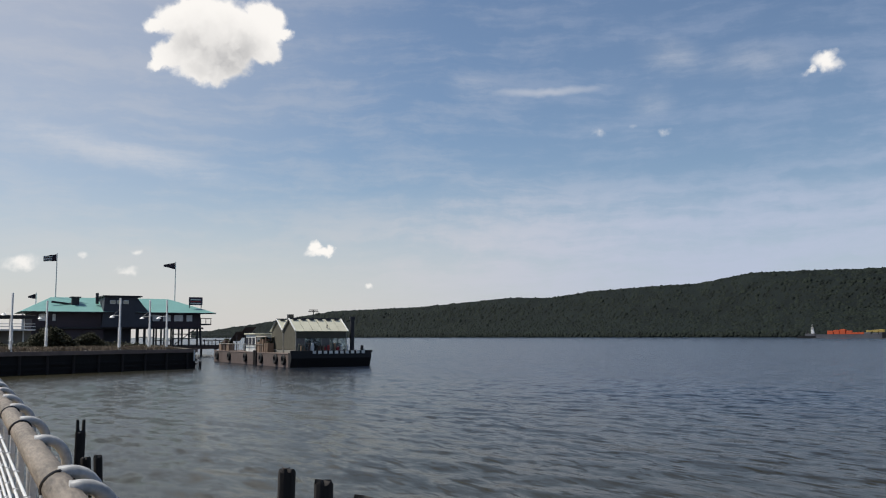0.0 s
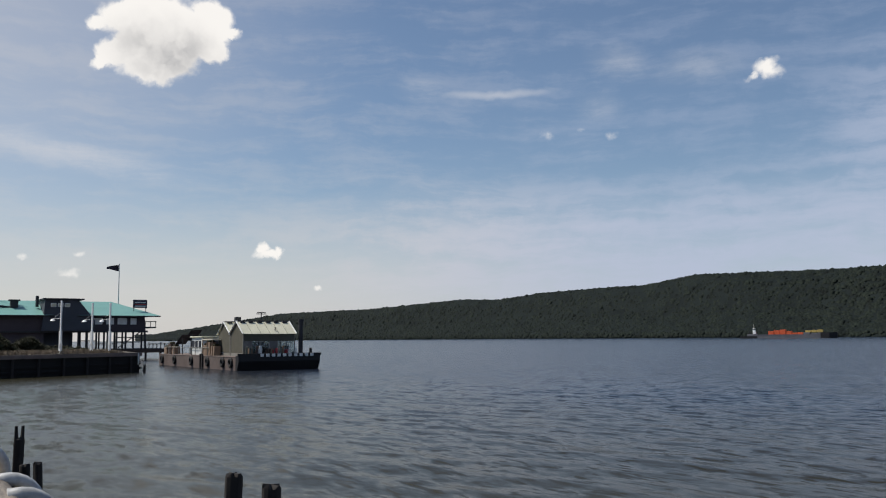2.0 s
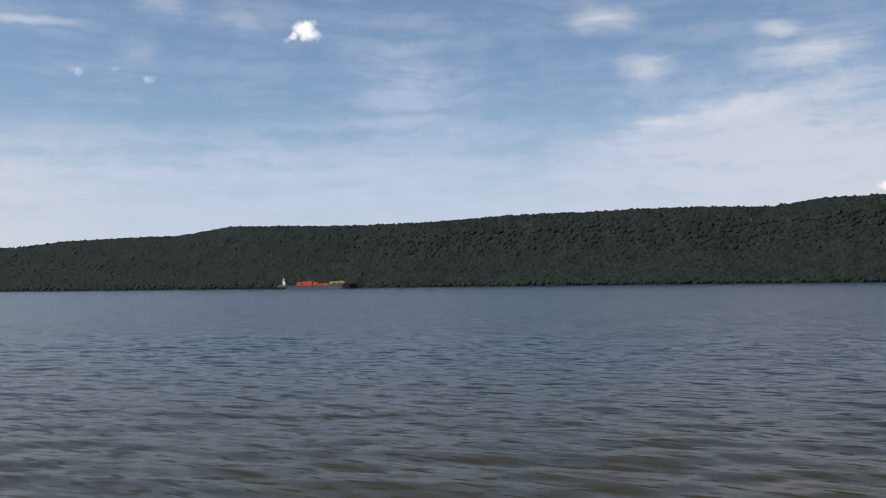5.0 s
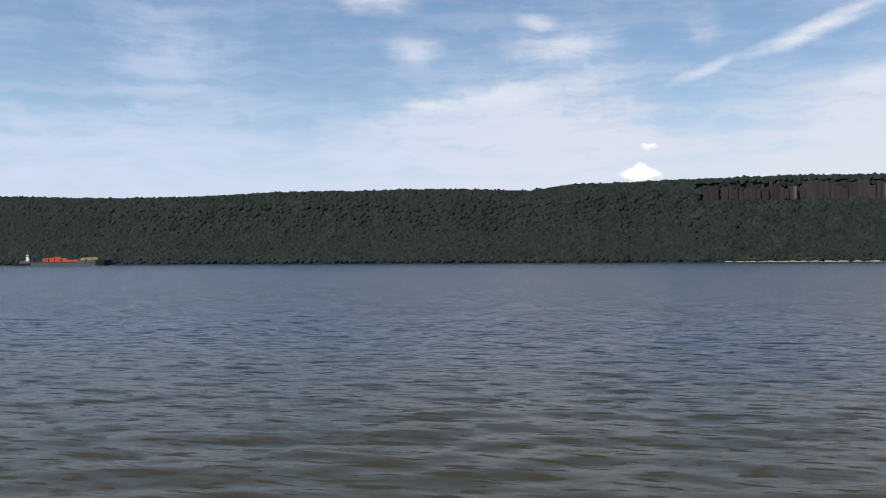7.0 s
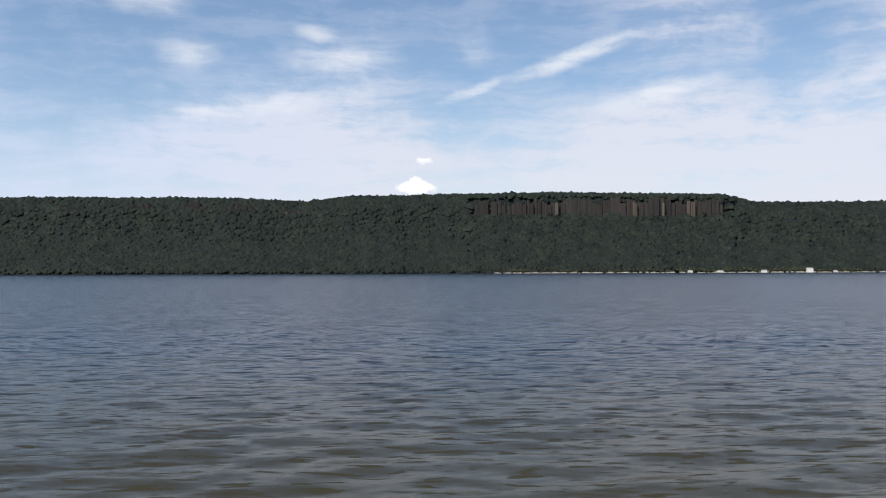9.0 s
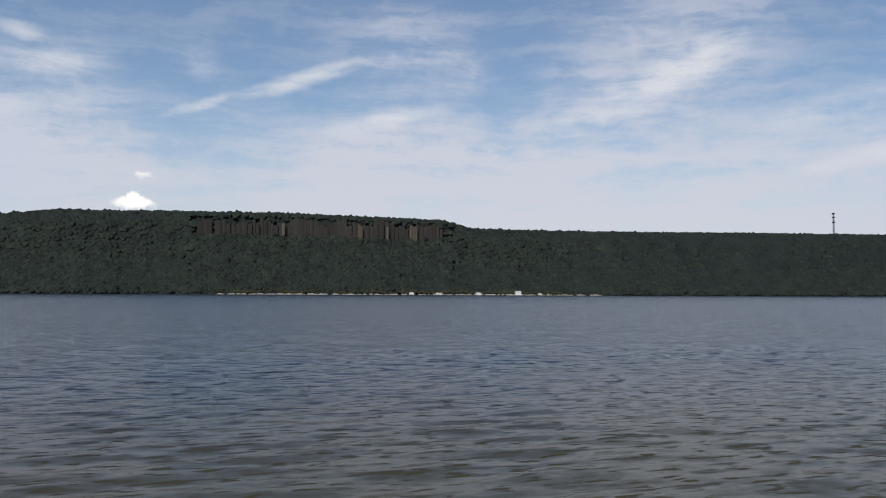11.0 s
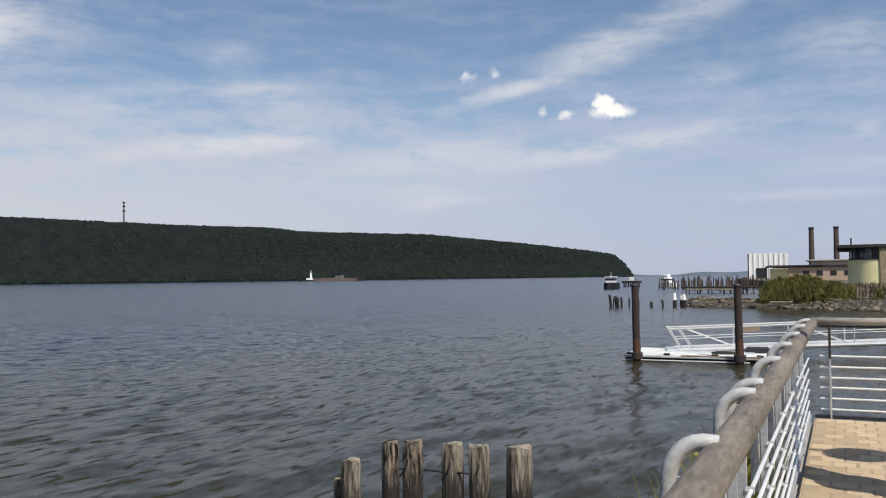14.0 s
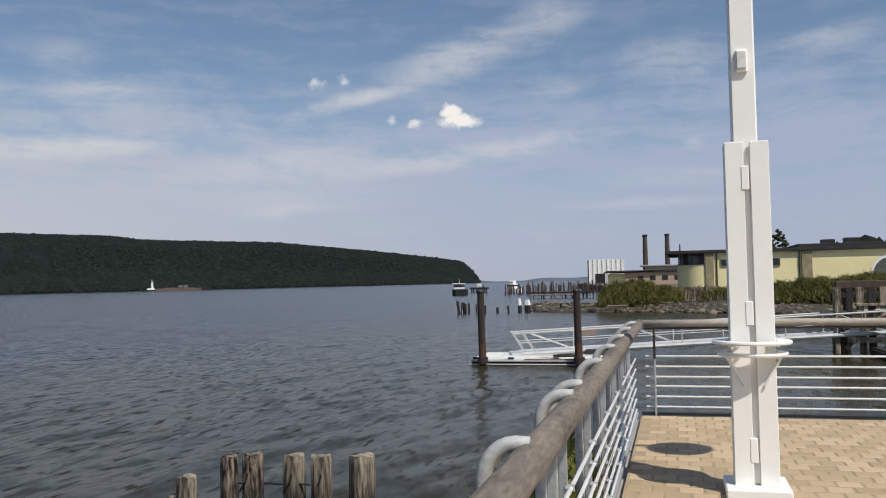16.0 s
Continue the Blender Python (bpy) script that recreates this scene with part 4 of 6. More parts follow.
def railing(name, place, turn, y0, y1, hooks, posts, label, post_mat="galvanised", bands=()):
    """A run of railing along its own y axis; the river side is +x."""
    rail = thing(name, place, label, "railing", "railings of the promenade", turn)
    bm = bmesh.new()
    n = max(1, int((y1 - y0) / 0.9))
    sides, thick = 14, RAIL_R if hooks else 0.043
    rings = []
    for i in range(n + 1):
        yy = y0 + 0.008 + (y1 - y0 - 0.016) * i / n
        wob = 0.003 * math.sin(yy * 2.7)
        rings.append([bm.verts.new((-0.02 + wob + thick * math.cos(k * math.tau / sides), yy, RAIL_Z - wob + thick * math.sin(k * math.tau / sides))) for k in range(sides)])
    for i in range(n):
        for k in range(sides):
            bm.faces.new((rings[i][k], rings[i][(k + 1) % sides], rings[i + 1][(k + 1) % sides], rings[i + 1][k]))
    bm.faces.new(rings[0])
    bm.faces.new(rings[-1][::-1])
    bmesh.ops.recalc_face_normals(bm, faces=bm.faces)
    part("handrail", bm, "handrail" if hooks else "handrail_lit", rail, "thick weathered grey-brown round handrail" if hooks else "weathered round handrail, its brighter light put into the colour", smooth=True)
    for k, yb in enumerate(bands):
        pts = [(-0.02 + (RAIL_R + 0.002) * math.cos(math.radians(d)), yb + 0.02 * math.sin(math.radians(d * 2 + 40 * k)), RAIL_Z + (RAIL_R + 0.002) * math.sin(math.radians(d))) for d in range(20, 201, 15)]
        part("band", tube(pts, 0.007, 6), "dark_metal", rail, "dark band round the handrail")
    up, thick = (0.0, 0.0105) if hooks else (0.025, 0.012)
    for z in ROD_Z:
        z += up
        part("rod", rodded((0.035, y0 + 0.06, z), (0.035, y1 - 0.06, z), thick, sides=8), "rod_steel", rail, "thin horizontal steel rod")
    part("bottom_rail", boxed((0.015, y0, -0.0), (0.065, y1, 0.035), 0.004), "galvanised" if hooks else "dark_metal", rail)
    if not hooks:
        # added dark strip that draws the shadow along the handrail's underside
        part("under_bar", boxed((-0.04, y0 + 0.05, 1.0), (0.0, y1 - 0.05, 1.022), 0.003), "dark_metal", rail, "dark flat strip standing in for the shade under the handrail")
    for i, y in enumerate(hooks):
        part("hook", tube([(x, y, z) for x, _, z in hook_points()], 0.025), "hook_paint", rail, "bent galvanised pipe over the handrail", smooth=True)
    for y in posts:
        half, foot = (0.006, -0.06) if hooks else (0.013, 0.66)
        post = part("post", boxed((0.05, y - half, foot), (0.09, y + half, 1.03), 0.002), post_mat, rail, "flat steel upright")
        if not hooks:
            part("sleeve", boxed((0.052, y - 0.011, -0.06), (0.088, y + 0.011, foot), 0.003), "galvanised", post, "pale galvanised foot of the upright")
        for z in ROD_Z:
            part("clip", rodded((0.02, y, z + up), (0.06, y, z + up), 0.017, sides=7), "galvanised", post)
    return rail


hook_ys = []
for c in [3.25 + 7.11 * k for k in range(-2, 8)]:
    hook_ys += [c - 0.18, c + 0.18] + [c + 0.18 + 1.125 * k for k in range(1, 6)]
north_ys = [y for y in hook_ys if -10.3 < y < -0.1]
south_ys = [y for y in hook_ys if 0.1 < y < 50]
railing("river_railing", (0, 0, 0), 0, -10.55, 0, north_ys, [y + 0.06 for y in north_ys], "riverside railing with a thick round handrail and steel rods")
railing("river_railing", (0.01, 0, 0), -0.5, 0.0, 50, south_ys, [y + 0.06 for y in south_ys], "long riverside railing with a thick round handrail and steel rods", bands=(3.41, 5.57, 6.73, 11.0))
side_posts = [0.165, 3.4, 6.7, 10.0]
railing("side_railing", (-0.02, -10.6, 0), 90, 0.0, 11.0, [], side_posts, "railing across the end of the promenade with steel rods", "rust")


# ---- lamp posts ----
def lamp_post(place, label, turn=0):
    lamp = thing("lamp_post", place, label, "lamp post", "lamp posts along the water", turn)
    part("base_plate", boxed((-0.225, -0.25, 0), (0.225, 0.25, 0.075), 0.008), "white", lamp)
    for s in (-1, 1):
        ch = part("channel", boxed((0.022 if s > 0 else -0.156, 0.075, 0.075), (0.156 if s > 0 else -0.022, 0.10, 2.6), 0.004), "white", lamp, "white flat steel cheek plate")
        part("flange", boxed((0.138 if s > 0 else -0.156, -0.12, 0.075), (0.156 if s > 0 else -0.138, 0.075, 2.6), 0.004), "white", ch)
        part("back_plate", boxed((0.02 if s > 0 else -0.137, -0.12, 0.075), (0.137 if s > 0 else -0.02, -0.10, 2.6), 0.004), "white", ch)
    part("mast", boxed((-0.085, -0.098, 0.075), (0.095, 0.062, 6.0), 0.012), "white", lamp, "square white steel mast")
    for z in (0.33, 1.33, 2.33):
        part("spacer", boxed((-0.012, 0.035, z - 0.09), (0.045, 0.106, z + 0.09), 0.006), "white", lamp)
    for z, r in ((1.03, 0.255), (1.115, 0.285)):
        disc = bmesh.new()
        rim = [[disc.verts.new((q * math.cos(k * math.tau / 40), q * math.sin(k * math.tau / 40), z + dz)) for k in range(40)]
               for q, dz in ((0.185, -0.012), (r - 0.004, -0.012), (r, 0.0), (r - 0.004, 0.012), (0.185, 0.012))]
        for ring in range(5):
            for k in range(40):
                disc.faces.new((rim[ring][k], rim[ring][(k + 1) % 40], rim[(ring + 1) % 5][(k + 1) % 40], rim[(ring + 1) % 5][k]))
        bmesh.ops.recalc_face_normals(disc, faces=disc.faces)
        plate = part("collar_plate", disc, "white", lamp, "round white steel collar plate")
        for k in range(4):
            a = k * math.tau / 4 + 0.78
            part("rib", rodded((0.14 * math.cos(a), 0.14 * math.sin(a), z - 0.02), (0.24 * math.cos(a), 0.24 * math.sin(a), z - 0.02), 0.010), "white", plate)
    for sx in (-1, 1):
        for sy in (-1, 1):
            part("strut", rodded((sx * 0.19, sy * 0.13, 1.015), (sx * 0.07, sy * 0.112, 0.80), 0.011, sides=6), "white", lamp, "slanting white strut under the collar")
    case = part("junction_box", boxed((-0.03, 0.035, 3.12), (0.055, 0.09, 3.29), 0.008), "white", lamp, "small white junction box")
    part("cover", boxed((-0.02, 0.09, 3.15), (0.045, 0.10, 3.28), 0.003), "white_worn", case)
    part("arm", rodded((-0.08, 0, 3.98), (-1.5, 0, 3.98), 0.022), "white", lamp)
    part("stay", rodded((-0.08, 0, 4.7), (-1.35, 0, 4.0), 0.012), "white", lamp)
    shade = part("shade", rodded((-1.48, 0, 3.74), (-1.48, 0, 3.96), 0.31, 0.10, 20), "white", lamp, "white bell-shaped lamp shade")
    part("bulb", rodded((-1.48, 0, 3.70), (-1.48, 0, 3.74), 0.10, 0.12, 12), "white_worn", shade)
    return lamp


post = lamp_post((-0.985, -6.85, 0), "tall white steel lamp post with hoops, standing on the pavers")


# ---- old piles by the promenade ----
def old_pile(place, radius, top, lean, mat, label, seed, bolts=False, fork=False):
    rng = random.Random(seed)
    p = thing("old_pile", (place[0], place[1], WATER - 1.2), label, "pile", "old timber piles in the river")
    bm = bmesh.new()
    sides, rings = 14, []
    h = top - (WATER - 1.2)
    levels = [0, 0.35 * h, 0.6 * h, 0.8 * h, 0.92 * h, 0.975 * h, h]
    ph = [rng.uniform(0, math.tau) for _ in range(3)]
    for i, z in enumerate(levels):
        ring = []
        for k in range(sides):
            a = k * math.tau / sides
            rr = radius * (1 + 0.05 * math.sin(3 * a + ph[0]) + 0.04 * math.sin(5 * a + ph[1] + z) - (0.08 if i == len(levels) - 1 else 0))
            worn = 0.10 if mat == "pile_dark" and i == len(levels) - 1 else 0
            zz = z - worn * rng.random() ** 2 * 2 + (0.012 * math.sin(2 * a + ph[2]) + rng.uniform(-0.009, 0.009) if i >= len(levels) - 2 else 0)
            ring.append(bm.verts.new((rr * math.cos(a) + lean[0] * z / h, rr * math.sin(a) + lean[1] * z / h, zz)))
        rings.append(ring)
    for a, b in zip(rings[:-1], rings[1:]):
        for k in range(sides):
            bm.faces.new((a[k], a[(k + 1) % sides], b[(k + 1) % sides], b[k]))
    mid = bm.verts.new((lean[0], lean[1], h - 0.008))
    for k in range(sides):
        bm.faces.new((rings[-1][k], rings[-1][(k + 1) % sides], mid))
    part("timber", bm, mat, p)
    if bolts:
        part("bolt", rodded((radius * 0.4, radius * 0.8, h - 0.33), (radius + 0.20, radius * 0.9, h - 0.32), 0.012), "dark_metal", p, "rusty iron bolt")
        part("strap", tube([(-radius * 0.2, radius * 1.02, h - 0.20), (0.0, radius * 1.08, h - 0.30), (radius * 0.7, radius * 0.95, h - 0.42)], 0.011, 6), "dark_metal", p, "bent rusty iron strap")
    if fork:
        for s in (-1, 1):
            part("splinter", rodded((s * radius * 0.5 + lean[0], lean[1], h - 0.3), (s * radius * 0.62 + lean[0], lean[1], h + 0.3), radius * 0.5, radius * 0.3, 7), mat, p)
    return p


NORTH_PILES = [(4.71, -8.43, 0.112, -0.43, "shore_pile"), (4.70, -9.36, 0.105, -0.40, "patchy_pile"), (4.52, -9.50, 0.126, -0.39, "patchy_pile"),
               (3.99, -9.58, 0.132, -0.40, "shore_pile"), (3.63, -9.60, 0.125, -0.40, "shore_pile"), (3.20, -9.66, 0.152, -0.40, "shore_pile"), (4.93, -8.52, 0.075, -0.68, "shore_pile")]
for i, (x, y, r, z, mat) in enumerate(NORTH_PILES):
    old_pile((x, y), r, z, (0.03 * math.sin(i * 2.1), 0.02 * math.cos(i * 1.7)), mat, "sun-bleached timber pile with a split worn top" if mat == "shore_pile" else "patchy dark brown timber pile with a worn top", 20 + i, bolts=i in (2, 3, 4))
for i, (x, y, r, z) in enumerate(((4.75, 14.54, 0.15, -0.64), (4.85, 13.12, 0.15, -0.64), (4.89, 11.66, 0.15, -0.66))):
    old_pile((x, y), r, z, (0.05, 0.0), "pile_dark", "dark weathered timber pile standing in the water", 40 + i)
old_pile((2.88, 26.0), 0.13, -0.95, (0.03, 0), "pile_dark", "dark rotten pile with a forked top", 50, fork=True)
for i, (x, y, r, z) in enumerate(((2.68, 22.3, 0.11, -1.20), (2.90, 21.9, 0.10, -1.12), (1.76, 16.0, 0.07, -0.55), (1.56, 19.5, 0.07, -0.35))):
    old_pile((x, y), r, z, (-0.1, 0), "pile_dark", "dark rotten pile stump in the water", 55 + i)


# ---- floating dock and gangway ----
def build_float():
    dock = thing("floating_dock", (5.69, -39.1, WATER), "low white floating dock with a dark rubber fender", "dock")
    part("pontoon", boxed((-3.0, -2.7, -0.3), (2.8, 1.05, 0.16), 0.03), "hull", dock, "black float under the deck")
    part("deck", boxed((-3.1, -2.9, 0.16), (2.9, 1.2, 0.24), 0.02), "worn_grey", dock)
    part("edge_strip", boxed((-2.4, 1.05, 0.015), (2.9, 1.26, 0.075), 0.02), "worn_grey", dock, "pale strip along the float")
    part("fender", boxed((-3.15, 1.05, -0.2), (2.95, 1.34, -0.005), 0.03), "hull", dock, "black rubber fender")
    part("bumper", rodded((-3.2, 1.2, 0.05), (-2.7, 1.2, 0.05), 0.12, sides=10), "hull", dock)
    part("ramp_plate", boxed((-2.4, -2.4, 0.24), (1.4, -0.6, 0.29), 0.01), "aluminium", dock)
    part("edge_beam", boxed((-3.1, 1.0, 0.24), (0.4, 1.2, 0.29), 0.02), "wood_box", dock)
    for k in range(12):
        part("deck_board", boxed((-3.1 + k * 0.5, -2.85, 0.24), (-2.64 + k * 0.5, 0.92, 0.26), 0.004), "white_worn", dock)
    for x in (-2.8, -1.0, 1.0, 2.6):
        part("cleat", boxed((x - 0.14, 1.0, 0.26), (x + 0.14, 1.1, 0.36), 0.03), "dark_metal", dock)
    part("tool_box", boxed((-2.9, -2.2, 0.25), (-2.0, -1.2, 0.5), 0.04), "dark_metal", dock, "dark deck box")
    part("hose", tube([(-1.2 + 0.5 * math.cos(k * 0.7), -0.4 + 0.3 * math.sin(k * 0.7), 0.31) for k in range(9)], 0.05, 6), "hull", dock)
    return dock


build_float()


def guide_pile(x, y, top):
    p = thing("guide_pile", (x, y, WATER - 1.5), "tall rusty steel guide pile beside the floating dock", "pile", "guide piles of the floating dock")
    part("pipe", rodded((0, 0, 0), (0.04, 0, top - WATER + 1.5), 0.16, 0.155, 14), "rust", p, smooth=False)
    part("rust_band", rodded((0, 0, 1.2), (0.01, 0, 2.5), 0.166, 0.163, 14), "rust_red", p, "orange rust near the water")
    part("collar", rodded((0, 0, 1.62), (0, 0, 1.9), 0.24, sides=12), "rust", p)
    part("cap", rodded((0.04, 0, top - WATER + 1.5), (0.04, 0, top - WATER + 1.58), 0.19, 0.15, 12), "dark_metal", p)


guide_pile(7.87, -37.6, 1.18)
guide_pile(3.64, -37.6, 1.14)


def build_gangway():
    a, b = Vector((7.2, -40.7, -1.80)), Vector((-14.5, -46.6, -0.95))
    g = thing("gangway", a, "white aluminium gangway with braced handrails down to the floating dock", "gangway")
    d = b - a
    side = Vector((-d.y, d.x, 0)).normalized() * 0.75
    part("walkway", prism_between(d, side), "aluminium", g)
    n = 9
    for s in (-1, 1):
        o = side * s
        part("lower_chord", rodded(o + d * 0.02, o + d, 0.10, sides=8), "worn_grey", g)
        part("top_rail", rodded(o + d * 0.03 - d.normalized() * 0.6 + Vector((0, 0, 0.96)), o + d + Vector((0, 0, 1.0)), 0.045, sides=8), "worn_grey", g)
        part("mid_rail", rodded(o + d * 0.03 - d.normalized() * 0.3 + Vector((0, 0, 0.52)), o + d + Vector((0, 0, 0.52)), 0.022, sides=6), "worn_grey", g)
        for k in range(n + 1):
            p = o + d * (0.03 + 0.97 * k / n)
            tip = p + Vector((0, 0, 1.0))
            if k == 0:
                p, tip = p, p + d.normalized() * -0.55 + Vector((0, 0, 0.95))
            part("upright", rodded(p, tip, 0.03, sides=6), "worn_grey", g)
            if k == 0:
                part("upright", rodded(p + d.normalized() * 0.5, tip + d.normalized() * 0.45, 0.03, sides=6), "worn_grey", g)
            if k % 2 == 0 and k < n:
                part("brace", rodded(o + d * (0.03 + 0.97 * (k + 1) / n), o + d * (0.03 + 0.97 * k / n) + Vector((0, 0, 1.0)), 0.026, sides=6), "worn_grey", g)


    o = side * 1.02
    c = o + d * 0.17
    e = d.normalized()
    bm = bmesh.new()
    for k in (0, 1):
        off = side.normalized() * (0.03 * k)
        for p in (c - e * 0.45 + Vector((0, 0, 0.62)), c + e * 0.45 + Vector((0, 0, 0.62)), c + e * 0.45 + Vector((0, 0, 0.95)), c - e * 0.45 + Vector((0, 0, 0.95))):
            bm.verts.new(p + off)
    bm.verts.ensure_lookup_table()
    for f in ((3, 2, 1, 0), (4, 5, 6, 7), (0, 1, 5, 4), (1, 2, 6, 5), (2, 3, 7, 6), (3, 0, 4, 7)):
        bm.faces.new([bm.verts[k] for k in f])
    part("notice_board", bm, "wood_box", g, "small tan board hung on the rail")


def prism_between(d, side):
    bm = bmesh.new()
    vs = []
    for z in (-0.06, 0.06):
        for p in (side * -1, side, d + side, d - side):
            vs.append(bm.verts.new((p.x, p.y, p.z + z)))
    for f in ((3, 2, 1, 0), (4, 5, 6, 7), (0, 1, 5, 4), (1, 2, 6, 5), (2, 3, 7, 6), (3, 0, 4, 7)):
        bm.faces.new([vs[k] for k in f])
    return bm


build_gangway()


# ---- ruined timber pier beside the gangway ----
def build_ruin():
    rng = random.Random(8)
    ruin = thing("timber_ruin", (-9.5, -45, WATER - 1), "grey weathered timber pier ruin beside the gangway", "ruined pier")
    for i in range(11):
        x, y = 1.9 - i * 0.62 + rng.uniform(-0.12, 0.12), rng.uniform(-0.5, 0.8)
        top = rng.uniform(2.4, 3.4) if i % 3 else 4.02
        part("post", rodded((x, y, 0), (x + rng.uniform(-0.08, 0.08), y, top), 0.17, 0.15, 9), "pile", ruin)
    part("cap_beam", boxed((-6, -0.2, 4.03), (1.7, 0.25, 4.40), 0.03), "pile_brown", ruin)
    part("cap_beam", boxed((-6, 0.9, 2.3), (1.6, 1.25, 2.6), 0.03), "pile", ruin)
    part("cap_beam", boxed((-6, 0.6, 1.5), (1.2, 0.9, 1.75), 0.03), "pile", ruin)
    for i in range(14):
        x = 1.7 - i * 0.5
        h = rng.uniform(0.9, 1.6)
        part("plank", boxed((x - 0.2, 0.26, 4.03 - h), (x - 0.2 + rng.uniform(0.2, 0.36), 0.33, 4.1), 0.01), "pile_dark" if i % 2 else "pile", ruin)
    part("brace", rodded((1.4, 0.4, 1.2), (-1.6, 0.4, 4.0), 0.10, sides=6), "pile", ruin)
    for i in range(12):
        x = 1.4 - i * 0.6 + rng.uniform(-0.15, 0.15)
        part("rear_post", rodded((x, -2.4 + rng.uniform(-0.5, 0.5), 0), (x + rng.uniform(-0.1, 0.1), -2.4, rng.uniform(2.6, 4.2)), 0.16, 0.14, 8), "pile_dark" if i % 2 else "pile_brown", ruin)
    part("rear_beam", boxed((-6, -2.7, 3.5), (1.5, -2.3, 3.8), 0.03), "pile_dark", ruin)
    for z in (2.85, 3.2):
        part("waler", boxed((-6, 0.34, z), (0.9, 0.44, z + 0.14), 0.02), "pile", ruin)


build_ruin()


def build_old_dock():
    d = thing("old_dock", (-12.6, -40, WATER), "low dark rotting timber dock under the pier ruin", "dock")
    part("frame", boxed((-4.5, -3.6, -0.4), (3.6, 3.6, 0.30), 0.04), "pile_dark", d)
    for k in range(16):
        part("plank", boxed((-4.4 + k * 0.5, -3.6, 0.30), (-3.98 + k * 0.5, 3.6 - 0.25 * (k % 3), 0.36), 0.006), "pile_dark" if k % 4 else "pile_brown", d)
    for x, y in ((-4.2, 3.3), (-0.4, 3.4), (3.3, 3.3)):
        part("post", rodded((x, y, -0.8), (x, y, 1.15), 0.15, 0.14, 9), "pile_dark", d)


build_old_dock()


# ---- north bank ----
BANK = [(30, -150), (16, -104), (9, -101), (5, -100.5), (0, -98), (-5, -93.5), (-14, -89.5), (-30, -84), (-60, -70), (-70, -60)]


def bank_y(x):
    xs, ys = [p[0] for p in BANK[::-1]], [p[1] for p in BANK[::-1]]
    return float(np.interp(x, xs, ys))


def build_bank():
    xs = np.linspace(-260, 19, 94)
    offs = [0.8, 0.0, -2.0, -5.0, -9.0, -16, -30, -60]
    zs = [WATER - 0.8, WATER + 0.15, WATER + 0.5, WATER + 1.0, WATER + 1.5, -0.2, 0.0, 0.0]
    rng = np.random.default_rng(3)
    verts, faces = [], []
    for i, x in enumerate(xs):
        for j, (o, z) in enumerate(zip(offs, zs)):
            xx = x
            g = float(np.clip((9.5 - x) / 6.5, 0, 1)) if o < -3 else 1.0
            verts.append((xx, bank_y(x) + o, WATER - 0.6 + (z - WATER + 0.6) * g + (rng.uniform(-0.15, 0.15) if 0 < j < 6 else 0)))
            if i and j:
                k = i * len(offs) + j
                faces.append((k, k - 1, k - len(offs) - 1, k - len(offs)))
    tagged(mesh_from("north_bank", verts, faces, "mud", True), "low earthy river bank with weeds", "river bank", kind="structure")
    tagged(part("north_land", prism([(3, -128), (9, -160), (20, -250), (45, -420), (70, -800), (90, -4500), (-4000, -4500), (-4000, -128)], -4, -0.1), "earth"), "flat ground along the bank up the river", "ground", kind="structure")
    tagged(part("east_land", prism([(-30, -80), (-30, -10.9), (-70.2, -10.9), (-70.2, 4000), (-4000, 4000), (-4000, -80)], -4, -0.3), "earth"), "bare ground behind the promenade", "ground", kind="structure")


build_bank()


def build_rocks():
    rng = np.random.default_rng(21)
    n = 2600
    x = rng.uniform(-32, 17.5, n)
    back = rng.uniform(-4.6, 1.0, n) + np.where(x > 6, -1.0, 0)
    y = np.array([bank_y(v) for v in x]) + back
    z = WATER + 0.05 + np.clip(-back, 0, 4.6) * 0.16 + rng.uniform(-0.1, 0.12, n)
    size = np.clip(np.exp(rng.normal(-1.75, 0.55, n)), 0.07, 0.6)
    ob = blobs("bank_rocks", np.stack([x, y, z], -1), size, "rock", 0.5, 22, 1, 0.55)
    tagged(ob, "jumbled brown and grey rocks along the waterline", "rocks", kind="stuff")
    for x, y, l, turn in ((9.6, -103.4, 3.0, 6), (8.4, -104.2, 2.2, -12), (6.0, -101.0, 2.4, 20)):
        log = thing("drift_plank", (x, y, WATER + 0.62), "pale driftwood plank lying on the rocks", "driftwood", "driftwood on the bank", turn)
        part("board", boxed((-l / 2, -0.15, 0), (l / 2, 0.15, 0.16), 0.03), "pile", log)


build_rocks()


def blades(name, spots, height, lean, mat, label, seed, width=0.05):
    """Upright grass blades: spots is an array of feet."""
    rng = np.random.default_rng(seed)
    n = len(spots)
    h = height * rng.uniform(0.6, 1.15, n)
    a, la = rng.uniform(0, math.tau, n), rng.uniform(0, math.tau, n)
    w = np.stack([np.cos(a), np.sin(a), 0 * a], -1) * width
    tip = np.stack([np.cos(la) * lean * h, np.sin(la) * lean * h, h], -1)
    midp = spots + tip * [0.35, 0.35, 0.6]
    verts = np.stack([spots - w, spots + w, midp + w * 0.8, midp - w * 0.8, spots + tip], 1).reshape(-1, 3)
    base = np.arange(n)[:, None] * 5
    quads = (base + [0, 1, 2, 3]).tolist()
    tris = (base + [3, 2, 4]).tolist()
    ob = mesh_from(name, verts.tolist(), quads + tris, mat)
    return tagged(ob, label, "grass", kind="stuff")


